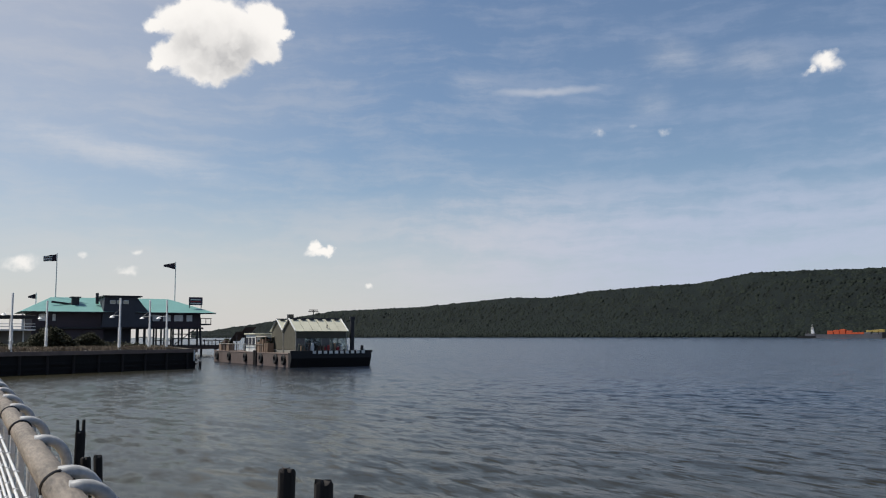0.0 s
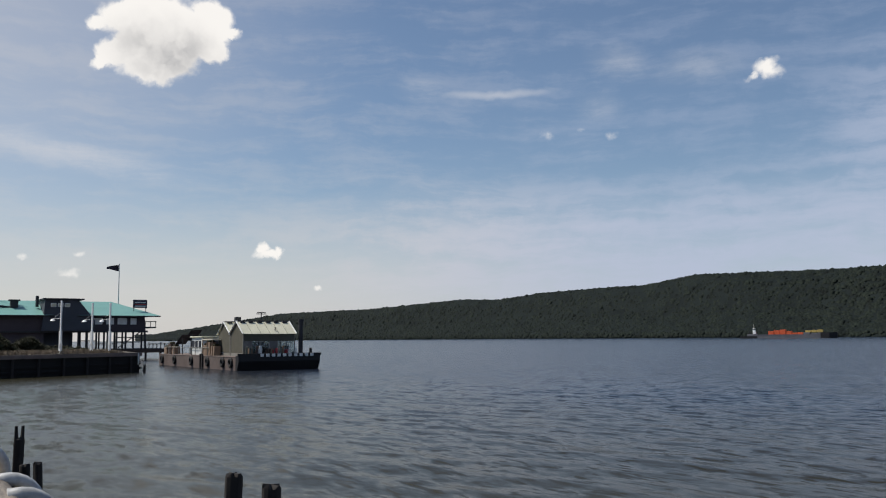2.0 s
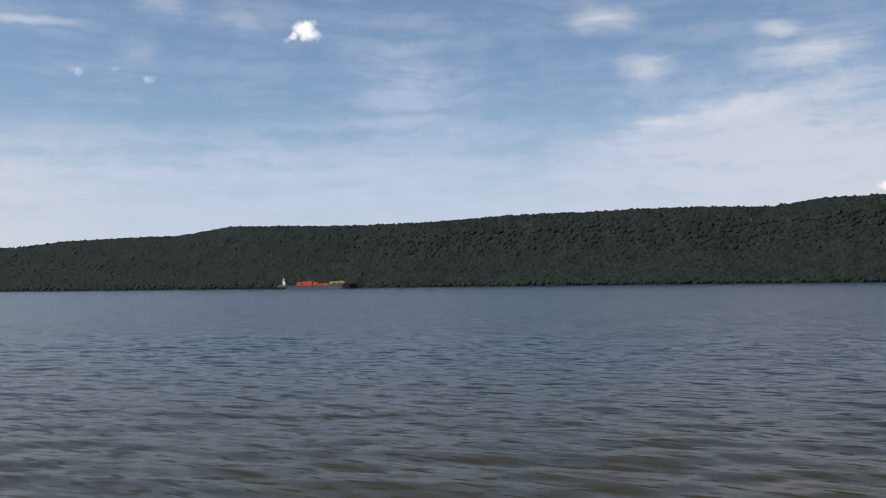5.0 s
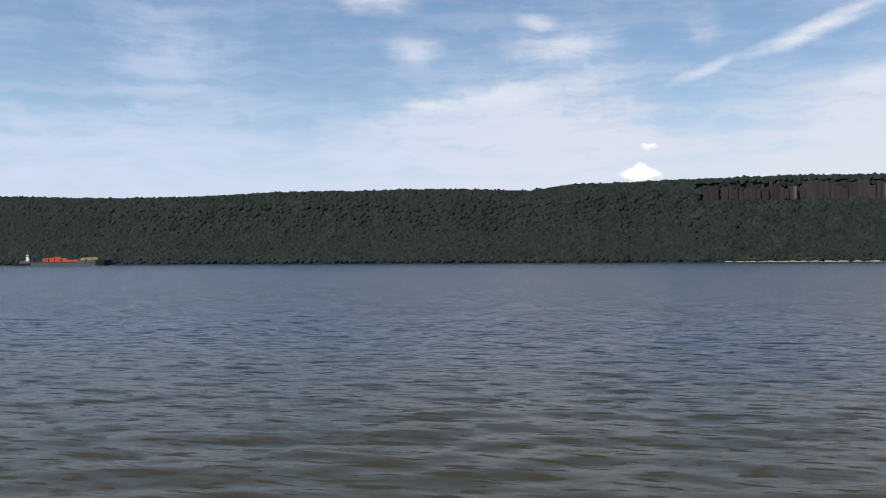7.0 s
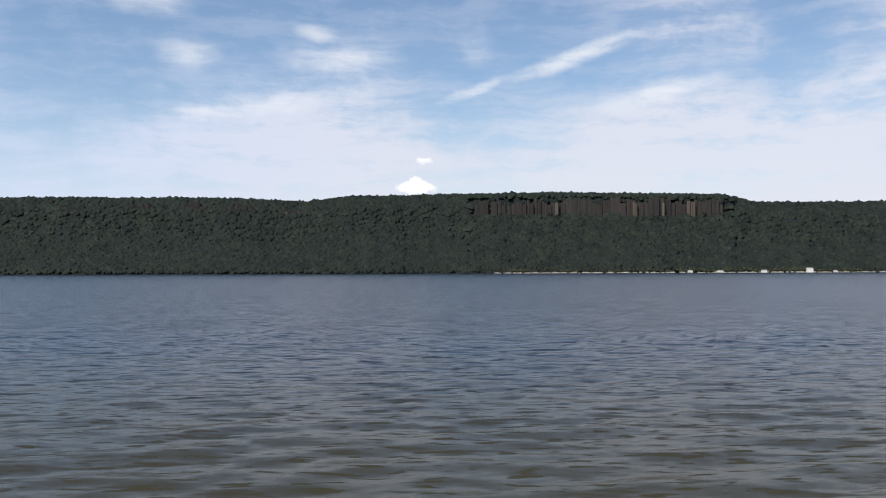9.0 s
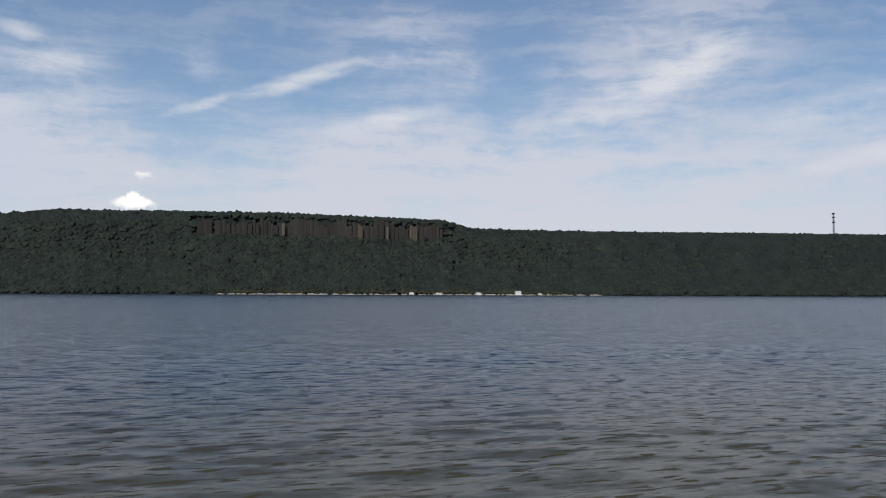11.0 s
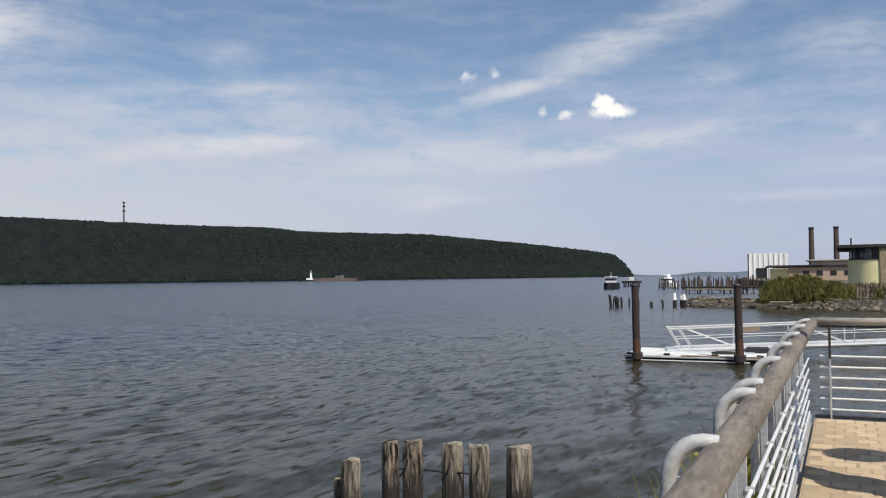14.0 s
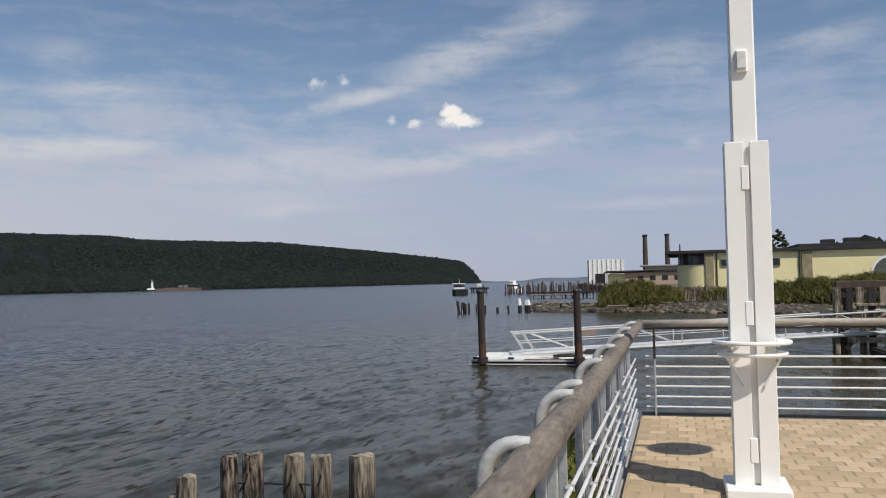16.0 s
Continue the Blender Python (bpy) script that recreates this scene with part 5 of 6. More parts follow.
# Bush mounds: x range, middle y, half depth, crest heights along x
MOUNDS = [((-2.3, 8.3), -104.6, 2.6, ((-2.3, -1.1), (-1.4, -0.45), (0.4, 0.35), (3.6, 1.15), (6.4, 1.0), (7.6, 0.5), (8.3, -0.7))),
          ((-11.5, -3.0), -102.5, 2.2, ((-11.5, -0.2), (-8, -0.35), (-5, -0.1), (-3.6, -0.4), (-3.0, -1.3))),
          ((-34, -9.5), -98.0, 3.0, ((-34, 1.5), (-21, 1.45), (-16.5, 1.1), (-12, 0.85), (-10.3, 0.5), (-9.5, -0.6)))]


def build_bushes():
    rng = np.random.default_rng(31)
    foot, tufts = [], []
    for (x0, x1), yc, half, crest in MOUNDS:
        n = int((x1 - x0) * 620)
        x = rng.uniform(x0, x1, n)
        q = rng.uniform(-1, 1, n)
        yc_x = yc if x0 > -20 else np.interp(x, [-34, -9.5], [-88.0, -98.5])
        top = np.interp(x, [c[0] for c in crest], [c[1] for c in crest])
        top = top + 0.22 * np.sin(x * 2.3 + 1.0) * np.sin(x * 0.9) + 0.12 * np.sin(x * 6.1 + q * 3)
        base = -1.55
        roof = base + (top - base) * np.sqrt(np.clip(1 - q ** 2 * 0.96, 0, 1))
        low = rng.uniform(0, 1, n) < 0.35
        z = np.where(low, base + (roof - base) * rng.uniform(0, 1, n), roof - 0.16)
        foot.append(np.stack([x, yc_x + q * half, z], -1))
        tufts.append(np.stack([x, yc_x + q * half, roof - 0.25], -1)[~low])
    c = np.concatenate(foot)
    tagged(blobs("bank_bushes", c, rng.uniform(0.05, 0.12, len(c)), "reed", 0.85, 34, 1, 0.5), "rounded olive-green bushes along the river bank", "bushes", kind="stuff")
    tuft = np.concatenate(tufts)
    blades("bush_shoots", np.concatenate([tuft, tuft + rng.normal(0, 0.12, tuft.shape), tuft + rng.normal(0, 0.2, tuft.shape) - [0, 0, 0.2]]), 0.62, 0.75, "reed", "thin green shoots on the bank bushes", 32, 0.034)
    x = rng.uniform(-60, 6.5, 9000)
    back = rng.uniform(-20, -6.0, 9000)
    y = np.array([bank_y(v) for v in x]) + back
    blades("bank_grass", np.stack([x, y, np.interp(-back, [2, 5, 9, 16, 30], [-1.6, -1.1, -0.6, -0.1, 0.0])], -1), 0.7, 0.4, "dry_grass", "rough dry grass on the bank", 33, 0.07)


build_bushes()


# ---- buildings on the north bank ----
def windows_on(parent, spots, y, depth=0.12, mat="dark_metal"):
    for x0, x1, z0, z1 in spots:
        w = part("window", boxed((x0, y - depth, z0), (x1, y + 0.05, z1), 0.01), "frame_paint", parent, "dark window in a pale frame")
        part("pane", boxed((x0 + 0.1, y + 0.05, z0 + 0.1), (x1 - 0.1, y + 0.07, z1 - 0.1)), mat, w)


def build_yellow():
    h = thing("yellow_building", (0, -125, 0), "long low yellow building with dark flat roof and rounded bay", "building")
    part("wall", boxed((-60, -22, -0.6), (-4.4, 0.0, 4.95)), "yellow", h)
    bay = bmesh.new()
    pts = []
    for k in range(15):
        a = math.radians(90 * k / 14)
        pts.append((-4.4 + 3.6 * math.sin(a), -3.6 + 3.6 * math.cos(a)))
    outline = pts + [(-0.8, -22), (-4.4, -22)]
    bay = prism(outline, -0.6, 3.4)
    bayob = part("bay", bay, "yellow", h, "rounded yellow bay with a band of windows")
    part("bay_sill", prism([(x * 1.0 + 0.06, y + 0.06) for x, y in outline], 3.4, 3.5), "roofing", bayob)
    for k in range(7):
        a0, a1 = math.radians(90 * k / 7 + 1), math.radians(90 * (k + 1) / 7 - 1)
        o = [(-4.4 + r * math.sin(a), -3.6 + r * math.cos(a)) for r, a in ((3.5, a0), (3.5, a1), (3.35, a1), (3.35, a0))]
        part("bay_window", prism(o, 3.2, 4.95), "glass" if k % 3 else "dark_metal", bayob, "curved band of dark windows")
    part("bay_core", prism([(x * 0.9 - 0.5, y * 0.9 - 0.8) for x, y in outline], 3.2, 4.95), "inside", bayob)
    part("roof", boxed((-60.8, -23, 4.95), (0.6, 0.45, 5.25), 0.03), "roofing", h, "dark overhanging flat roof")
    part("parapet", boxed((-60.6, -22.6, 5.25), (0.3, 0.3, 5.38), 0.03), "roofing", h)
    part("fascia", boxed((-61, -22.8, 5.05), (-16.4, 0.22, 5.85), 0.05), "roofing", h, "deep dark roof fascia of the higher wing")
    part("pilaster", boxed((-5.6, 0.0, -0.6), (-4.5, 0.22, 4.95), 0.03), "stone", h, "rough stone pier in the wall")
    part("pilaster", boxed((-18.2, 0.0, -0.6), (-16.9, 0.22, 4.95), 0.03), "stone", h, "rough stone pier in the wall")
    part("downpipe", rodded((-6.0, 0.12, -0.4), (-6.0, 0.12, 4.95), 0.09, sides=7), "dark_metal", h)
    part("downpipe", rodded((-16.6, 0.12, -0.4), (-16.6, 0.12, 4.95), 0.09, sides=7), "dark_metal", h)
    windows_on(h, [(-8.2, -6.5, 3.1, 4.1), (-12.2, -10.6, 2.3, 4.2), (-14.2, -13.2, 3.0, 4.1), (-10.4, -9.2, 2.6, 4.1)], 0.1)
    for x, w, z in ((-20.6, 1.7, 0.6), (-23.6, 1.9, 0.75)):
        part("roof_unit", boxed((x - w, -9, 5.85), (x, -7, 6.05 + z), 0.06), "dark_metal", h, "rooftop ventilation unit")
    part("vent", rodded((-1.2, -6, 5.2), (-1.2, -6, 6.5), 0.10, sides=7), "dark_metal", h)


build_yellow()


def build_bank_extras():
    shed = thing("arched_shed", (-26.0, -118, -0.1), "white arched sheet-metal shed on the grass", "shed")
    outline = [(2.0, 0.0)] + [(2.0 * math.cos(math.pi * k / 14), 1.6 + 2.45 * math.sin(math.pi * k / 14)) for k in range(15)] + [(-2.0, 0.0)]
    bm = bmesh.new()
    a = [bm.verts.new((x, 0, z)) for x, z in outline]
    b = [bm.verts.new((x - 5, -7, z)) for x, z in outline]
    for k in range(16):
        bm.faces.new((a[k], a[k + 1], b[k + 1], b[k]))
    bm.faces.new(a)
    bm.faces.new(b[::-1])
    bmesh.ops.recalc_face_normals(bm, faces=bm.faces)
    part("shell", bm, "white", shed)
    part("front", prism_xz([(x * 0.9, z * 0.92) for x, z in outline], 0.02, 0.06), "inside", shed, "dark open front")
    for k in range(4):
        y = -1.2 - k * 1.6
        part("rib", tube([(x * 1.01 + y * 5 / 7, y, z * 1.01) for x, z in outline], 0.05, 6), "white_worn", shed)
    gate = thing("timber_gate", (-2.0, -101.6, -1.35), "small pale timber gate between the bushes", "gate")
    for x in (-0.48, -0.16, 0.16, 0.48):
        part("slat", boxed((x - 0.08, -0.03, 0), (x + 0.08, 0.03, 1.45), 0.01), "pile", gate)
    for z in (0.4, 1.2):
        part("bar", boxed((-0.6, 0.03, z - 0.06), (0.6, 0.08, z + 0.06), 0.01), "pile", gate)


def prism_xz(outline, y0, y1):
    bm = bmesh.new()
    a = [bm.verts.new((x, y0, z)) for x, z in outline]
    b = [bm.verts.new((x, y1, z)) for x, z in outline]
    n = len(outline)
    bm.faces.new(a)
    bm.faces.new(b[::-1])
    for k in range(n):
        bm.faces.new((a[k], b[k], b[(k + 1) % n], a[(k + 1) % n]))
    bmesh.ops.recalc_face_normals(bm, faces=bm.faces)
    return bm


build_bank_extras()


def build_factory():
    f = thing("factory", (8, -255, 0.6), "low beige factory building with a flat grey roof", "factory")
    part("wall", boxed((-22, -30, -1), (5.6, 0, 2.9)), "beige", f)
    part("wall", boxed((5.6, -30, -1), (10.5, -1, 2.6)), "yellow", f, "cream end wall")
    part("roof", boxed((-22.5, -30.5, 2.9), (11, 0.5, 3.5), 0.05), "roofing", f)
    part("upper_storey", boxed((-22, -26, 3.5), (0, -6, 4.6)), "beige", f)
    part("roof", boxed((-22.5, -26.5, 4.6), (1.5, -5.5, 5.0), 0.05), "concrete", f)
    part("pipe", rodded((-3, 0.7, 3.4), (11.5, 0.7, 3.0), 0.22, sides=8), "dark_metal", f)
    part("pipe", rodded((11.3, 0.7, -0.6), (11.3, 0.7, 3.0), 0.22, sides=8), "dark_metal", f)
    for k in range(7):
        x = -20 + k * 3.4
        part("window", boxed((x, -0.1, 0.6), (x + 1.6, 0.06, 1.9)), "dark_metal", f)
    for i, (x, y) in enumerate(((10.05, -330), (2.1, -330))):
        c = thing("chimney", (x, y, 0), "tall slim dark brick factory chimney", "chimney", "factory chimneys")
        part("shaft", rodded((0, 0, 0), (0, 0, 17.2), 1.05, 0.8, 14), "brick", c)
        part("rim", rodded((0, 0, 17.2), (0, 0, 18.0), 0.92, 0.92, 14), "dark_metal", c)
    t = thing("white_warehouse", (30, -400, 0), "tall white ribbed metal warehouse far along the bank", "warehouse")
    part("wall", boxed((-7.2, -20, -1), (7.6, 0, 10.9)), "white", t)
    for k in range(8):
        x = -7.2 + k * 2.1
        part("rib", boxed((x, 0, 0), (x + 0.35, 0.3, 10.9)), "white_worn", t)
    part("door", boxed((0.5, 0.0, -0.5), (4.6, 0.35, 4.4)), "dark_metal", t)
    part("corner_mast", boxed((7.6, -0.5, 0), (8.1, 0.4, 10.5)), "dark_metal", t)


build_factory()


def leafy_tree(place, h, spread, label, seed):
    rng = np.random.default_rng(seed)
    t = thing("tree", place, label, "tree", "trees behind the buildings")
    bm = bmesh.new()
    rod(bm, (0, 0, -0.5), (0.1, 0, h * 0.55), spread * 0.09, spread * 0.05, 8)
    for k in range(5):
        a = k * 1.27 + seed
        rod(bm, (0.08, 0, h * (0.3 + 0.05 * k)), (spread * 0.6 * math.cos(a), spread * 0.6 * math.sin(a), h * (0.6 + 0.05 * k)), spread * 0.035, spread * 0.015, 6)
    part("trunk", bm, "bark", t)
    n = 150
    d = rng.normal(0, 1, (n, 3))
    d /= np.linalg.norm(d, axis=1, keepdims=True)
    rad = rng.uniform(0.45, 1.0, n)[:, None]
    c = d * rad * [spread, spread, h * 0.36] + [0, 0, h * 0.66]
    crown = blobs("crown", c, rng.uniform(0.09, 0.2, n) * spread, "shrub", 0.8, seed, 1, 0.4)
    crown.parent = t


for i, (b, r, h, s) in enumerate(((186.1, 190, 10.4, 2.6),)):
    x, y, _ = at_bearing(np.array(b), r, 0).tolist()
    leafy_tree((x, y, 0.5), h, s, "green leafy tree behind the yellow building", 70 + i)


def build_north_hill():
    rng = np.random.default_rng(77)
    n = 700
    b = rng.uniform(187.5, 205, n)
    r = rng.uniform(560, 700, n)
    top = np.interp(b, [187, 190, 192.5, 205], [18, 23, 28, 42])
    k = rng.uniform(0, 1, n)
    p = at_bearing(b, r, top * k - 4)
    ob = blobs("hill_woods", p, rng.uniform(4, 7, n), "woods", 0.9, 78)
    tagged(ob, "wooded hill behind the yellow building", "woods", kind="stuff")


build_north_hill()


# ---- ruined piers up the river ----
def pile_field(name, spots, label, mat, seed):
    rng = random.Random(seed)
    f = thing(name, (spots[0][0], spots[0][1], WATER), label, "ruined pier", "old piers up the river")
    ox, oy = spots[0][:2]
    for x, y, top in spots:
        part("timber_post", rodded((x - ox, y - oy, -0.8), (x - ox + rng.uniform(-0.25, 0.25), y - oy, top - WATER), rng.uniform(0.09, 0.18), sides=7), mat, f)
    return f


def build_old_piers():
    rng = random.Random(12)
    row = [(48.3 - k * 0.25 + rng.uniform(-0.2, 0.2), -255 + rng.uniform(-7, 7), rng.uniform(-0.3, 1.6) - (0.5 if k % 5 == 0 else 0)) for k in range(110)]
    pile_field("old_pier", row, "broken old pier of many dark timber piles", "pile_brown", 1)
    row = [(30.5 - k * 1.15, -190 + 3 * (k % 2), rng.uniform(-0.9, -0.5)) for k in range(13)]
    low = pile_field("low_pier", row, "low rotting pier deck on dark timber piles", "pile_dark", 4)
    part("deck_remnant", boxed((-14.4, -1.0, 1.0), (0.2, 4.0, 1.35), 0.05), "pile_dark", low)
    part("deck_remnant", boxed((-10.0, 4.2, 0.6), (-1.0, 6.5, 0.9), 0.05), "pile", low)
    row = [(25.4 - k * 0.3, -104 + rng.uniform(-0.6, 0.6), rng.uniform(-1.2, -0.6)) for k in range(5)] + [(23.2, -104, -1.1), (22.5, -104, -0.9), (20.5, -104, -1.5), (19.1, -104, -1.3), (21.9, -103, -1.2)]
    pile_field("pile_cluster", row, "cluster of short dark rotten piles", "pile_dark", 2)
    row = [(58.0 - k * 1.1, -262 + rng.uniform(-1, 1), rng.uniform(-0.2, 0.8)) for k in range(3)]
    pile_field("pier_head", row, "small dark pier heads standing in the river", "pile_dark", 3)
    head = thing("mooring_platform", (68.0, -306, WATER), "dark timber mooring platform with a pale box on it", "platform")
    for x in (-2.4, -0.8, 0.8, 2.4):
        for y in (-1.5, 1.5):
            part("pile", rodded((x, y, -0.8), (x, y, 1.5), 0.22, sides=8), "pile_dark", head)
    part("deck", boxed((-3.1, -2.2, 1.2), (3.1, 2.2, 1.9), 0.06), "pile_dark", head)
    part("box", boxed((-0.7, -0.8, 1.9), (0.8, 0.8, 3.2), 0.1), "white_worn", head)
    part("mast", rodded((0.2, 0, 3.2), (0.2, 0, 5.2), 0.07, sides=6), "dark_metal", head)
    tug = thing("work_boat", (61.5, -250, WATER), "dark-hulled work boat with a white wheelhouse, lying at anchor", "boat")
    part("hull", prism([(-1.6, -4), (1.6, -4), (1.7, 2), (1.1, 4), (0, 4.9), (-1.1, 4), (-1.7, 2)], -0.3, 1.7), "hull", tug)
    part("wheelhouse", boxed((-1.25, -1.6, 1.7), (1.25, 1.8, 3.3), 0.15), "white", tug)
    part("window_band", boxed((-1.28, -1.4, 2.4), (1.28, 1.83, 2.95)), "dark_metal", tug)
    part("roof", boxed((-1.5, -1.9, 3.3), (1.5, 2.1, 3.55), 0.08), "white", tug)
    part("mast", rodded((0, 0, 3.55), (0, 0, 5.0), 0.06, sides=6), "white_worn", tug)
    for i, (x, y) in enumerate(((17.8, -104), (16.8, -104.5), (17.3, -106))):
        m = thing("white_topped_pile", (x, y, WATER - 0.6), "old pile with a white weathered top", "pile", "white-topped piles")
        part("timber", rodded((0, 0, 0), (0.05, 0, 1.4), 0.26, 0.24, 9), "pile_dark", m)
        part("top", rodded((0.05, 0, 1.4), (0.1, 0, 2.25 - 0.15 * i), 0.25, 0.17, 9), "white", m)
    b = thing("motor_boat", (52.2, -290, WATER), "small white motor boat with a raised cabin", "boat", turn=55)
    part("hull", prism([(-1.2, -3), (1.2, -3), (1.3, 1), (0.8, 2.4), (0, 3.0), (-0.8, 2.4), (-1.3, 1)], -0.2, 1.2), "white", b)
    part("cabin", boxed((-1.0, -2.2, 1.2), (1.0, 0.8, 2.6), 0.2), "white", b)
    part("window_band", boxed((-1.04, -2.0, 1.8), (1.04, 0.84, 2.3)), "dark_metal", b)
    part("flybridge", boxed((-0.7, -1.8, 2.6), (0.7, 0.2, 3.5), 0.2), "white", b)
    b.scale = (1.15, 1.15, 1.15)


build_old_piers()


# ---- south pier and its restaurant ----
def build_south_pier():
    edge = [(-80, 52.5), (25.4, 105.8), (31, 150), (31, 166), (-80, 166)]
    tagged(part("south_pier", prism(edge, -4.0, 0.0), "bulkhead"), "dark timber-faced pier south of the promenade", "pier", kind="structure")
    tagged(part("south_pier_top", prism([(x * 1.0, y + 0.5) for x, y in edge], 0.0, 0.16), "earth"), "sandy top of the south pier", "pier", kind="structure")
    a, b = Vector((-80, 52.4, 0)), Vector((25.5, 105.75, 0))
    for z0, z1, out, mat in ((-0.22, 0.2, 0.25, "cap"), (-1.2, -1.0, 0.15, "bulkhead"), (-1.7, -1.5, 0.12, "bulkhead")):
        d = (b - a).normalized()
        n = Vector((d.y, -d.x, 0))
        q = [a, b, b + n * out, a + n * out]
        tagged(part("pier_edge_beam", prism([(p.x, p.y) for p in q[::-1]], z0, z1), mat), "horizontal timber beam along the pier face", "beam", kind="structure")
    for k in range(40):
        p = a.lerp(b, (k + 0.5) / 40)
        if p.x < -12:
            continue
        f = thing("fender_pile", (p.x + 0.05, p.y - 0.1, -3.2), "dark timber fender pile on the pier face", "pile", "fender piles of the south pier")
        part("timber", rodded((0, 0, 0), (0, 0, 2.95), 0.15, 0.13, 8), "pile_dark", f)
    bol = thing("mooring_pile", (25.8, 105.2, -3.2), "short dark mooring pile at the pier corner", "pile")
    part("timber", rodded((0, 0, 0), (0.05, 0, 1.9), 0.17, 0.15, 9), "pile_dark", bol)
    part("ladder", boxed((-0.75, -0.05, 2.0), (-0.6, 0.1, 3.3)), "white_worn", bol)


build_south_pier()

for x, y in ((5.1, 99.0), (10.05, 118.0), (16.8, 106.5), (21.2, 112.0), (22.95, 110.5)):
    copy_thing(post, pose(x, y, 0.16, 0, 0, -62))


def build_shrubs():
    rng = np.random.default_rng(41)
    n = 3200
    x, y = rng.normal(11.0, 1.7, n), rng.uniform(120.5, 126, n)
    top = 2.9 * np.exp(-np.abs((x - 11.0) / 2.6) ** 2.5) * (0.75 + 0.25 * np.sin(x * 3.1 + y * 1.7))
    z = 0.1 + np.maximum(top, 0.1) * rng.uniform(0, 1, n) ** 0.6
    n2 = 1400
    xb, yb = rng.normal(16.0, 1.4, n2), rng.uniform(124, 129, n2)
    zb = 0.1 + 1.9 * np.exp(-((xb - 16.0) / 2.0) ** 2) * rng.uniform(0, 1, n2) ** 0.6
    x, y, z, n = np.concatenate([x, xb]), np.concatenate([y, yb]), np.concatenate([z, zb]), n + n2
    m = 1500
    x2, y2 = rng.uniform(4, 25, m), rng.uniform(126, 145, m)
    z2 = 0.1 + rng.uniform(0, 1, m) * (0.35 + 0.5 * np.sin(x2 * 0.9) ** 2)
    c = np.stack([np.concatenate([x, x2]), np.concatenate([y, y2]), np.concatenate([z, z2])], -1)
    ob = blobs("pier_shrubs", c, rng.uniform(0.06, 0.2, n + m), "shrub", 0.9, 42, 1, 0.5)
    tagged(ob, "dark brushy shrubs and weeds on the south pier", "shrubs", kind="stuff")
    blades("shrub_shoots", c[:n], 0.5, 0.6, "shrub", "thin shoots of the pier shrubs", 44, 0.03)
    m = 9000
    gx = rng.uniform(-8, 24, m)
    sp = np.stack([gx, 92.96 + 0.5057 * gx + rng.uniform(1.2, 26, m), np.full(m, 0.14)], -1)
    blades("pier_grass", sp, 0.42, 0.7, "dry_grass", "dry brown grass on the south pier", 43, 0.04)


build_shrubs()


def hip_roof(x0, x1, y0, y1, z0, r0, r1, z1):
    """A hipped roof whose ridge runs from r0 to r1 at the height z1."""
    bm = bmesh.new()
    ym = (y0 + y1) / 2
    v = [bm.verts.new(p) for p in ((x0, y0, z0), (x1, y0, z0), (x1, y1, z0), (x0, y1, z0), (r0, ym, z1), (r1, ym, z1))]
    for f in ((0, 1, 5, 4), (1, 2, 5), (2, 3, 4, 5), (3, 0, 4), (3, 2, 1, 0)):
        bm.faces.new([v[k] for k in f])
    return bm


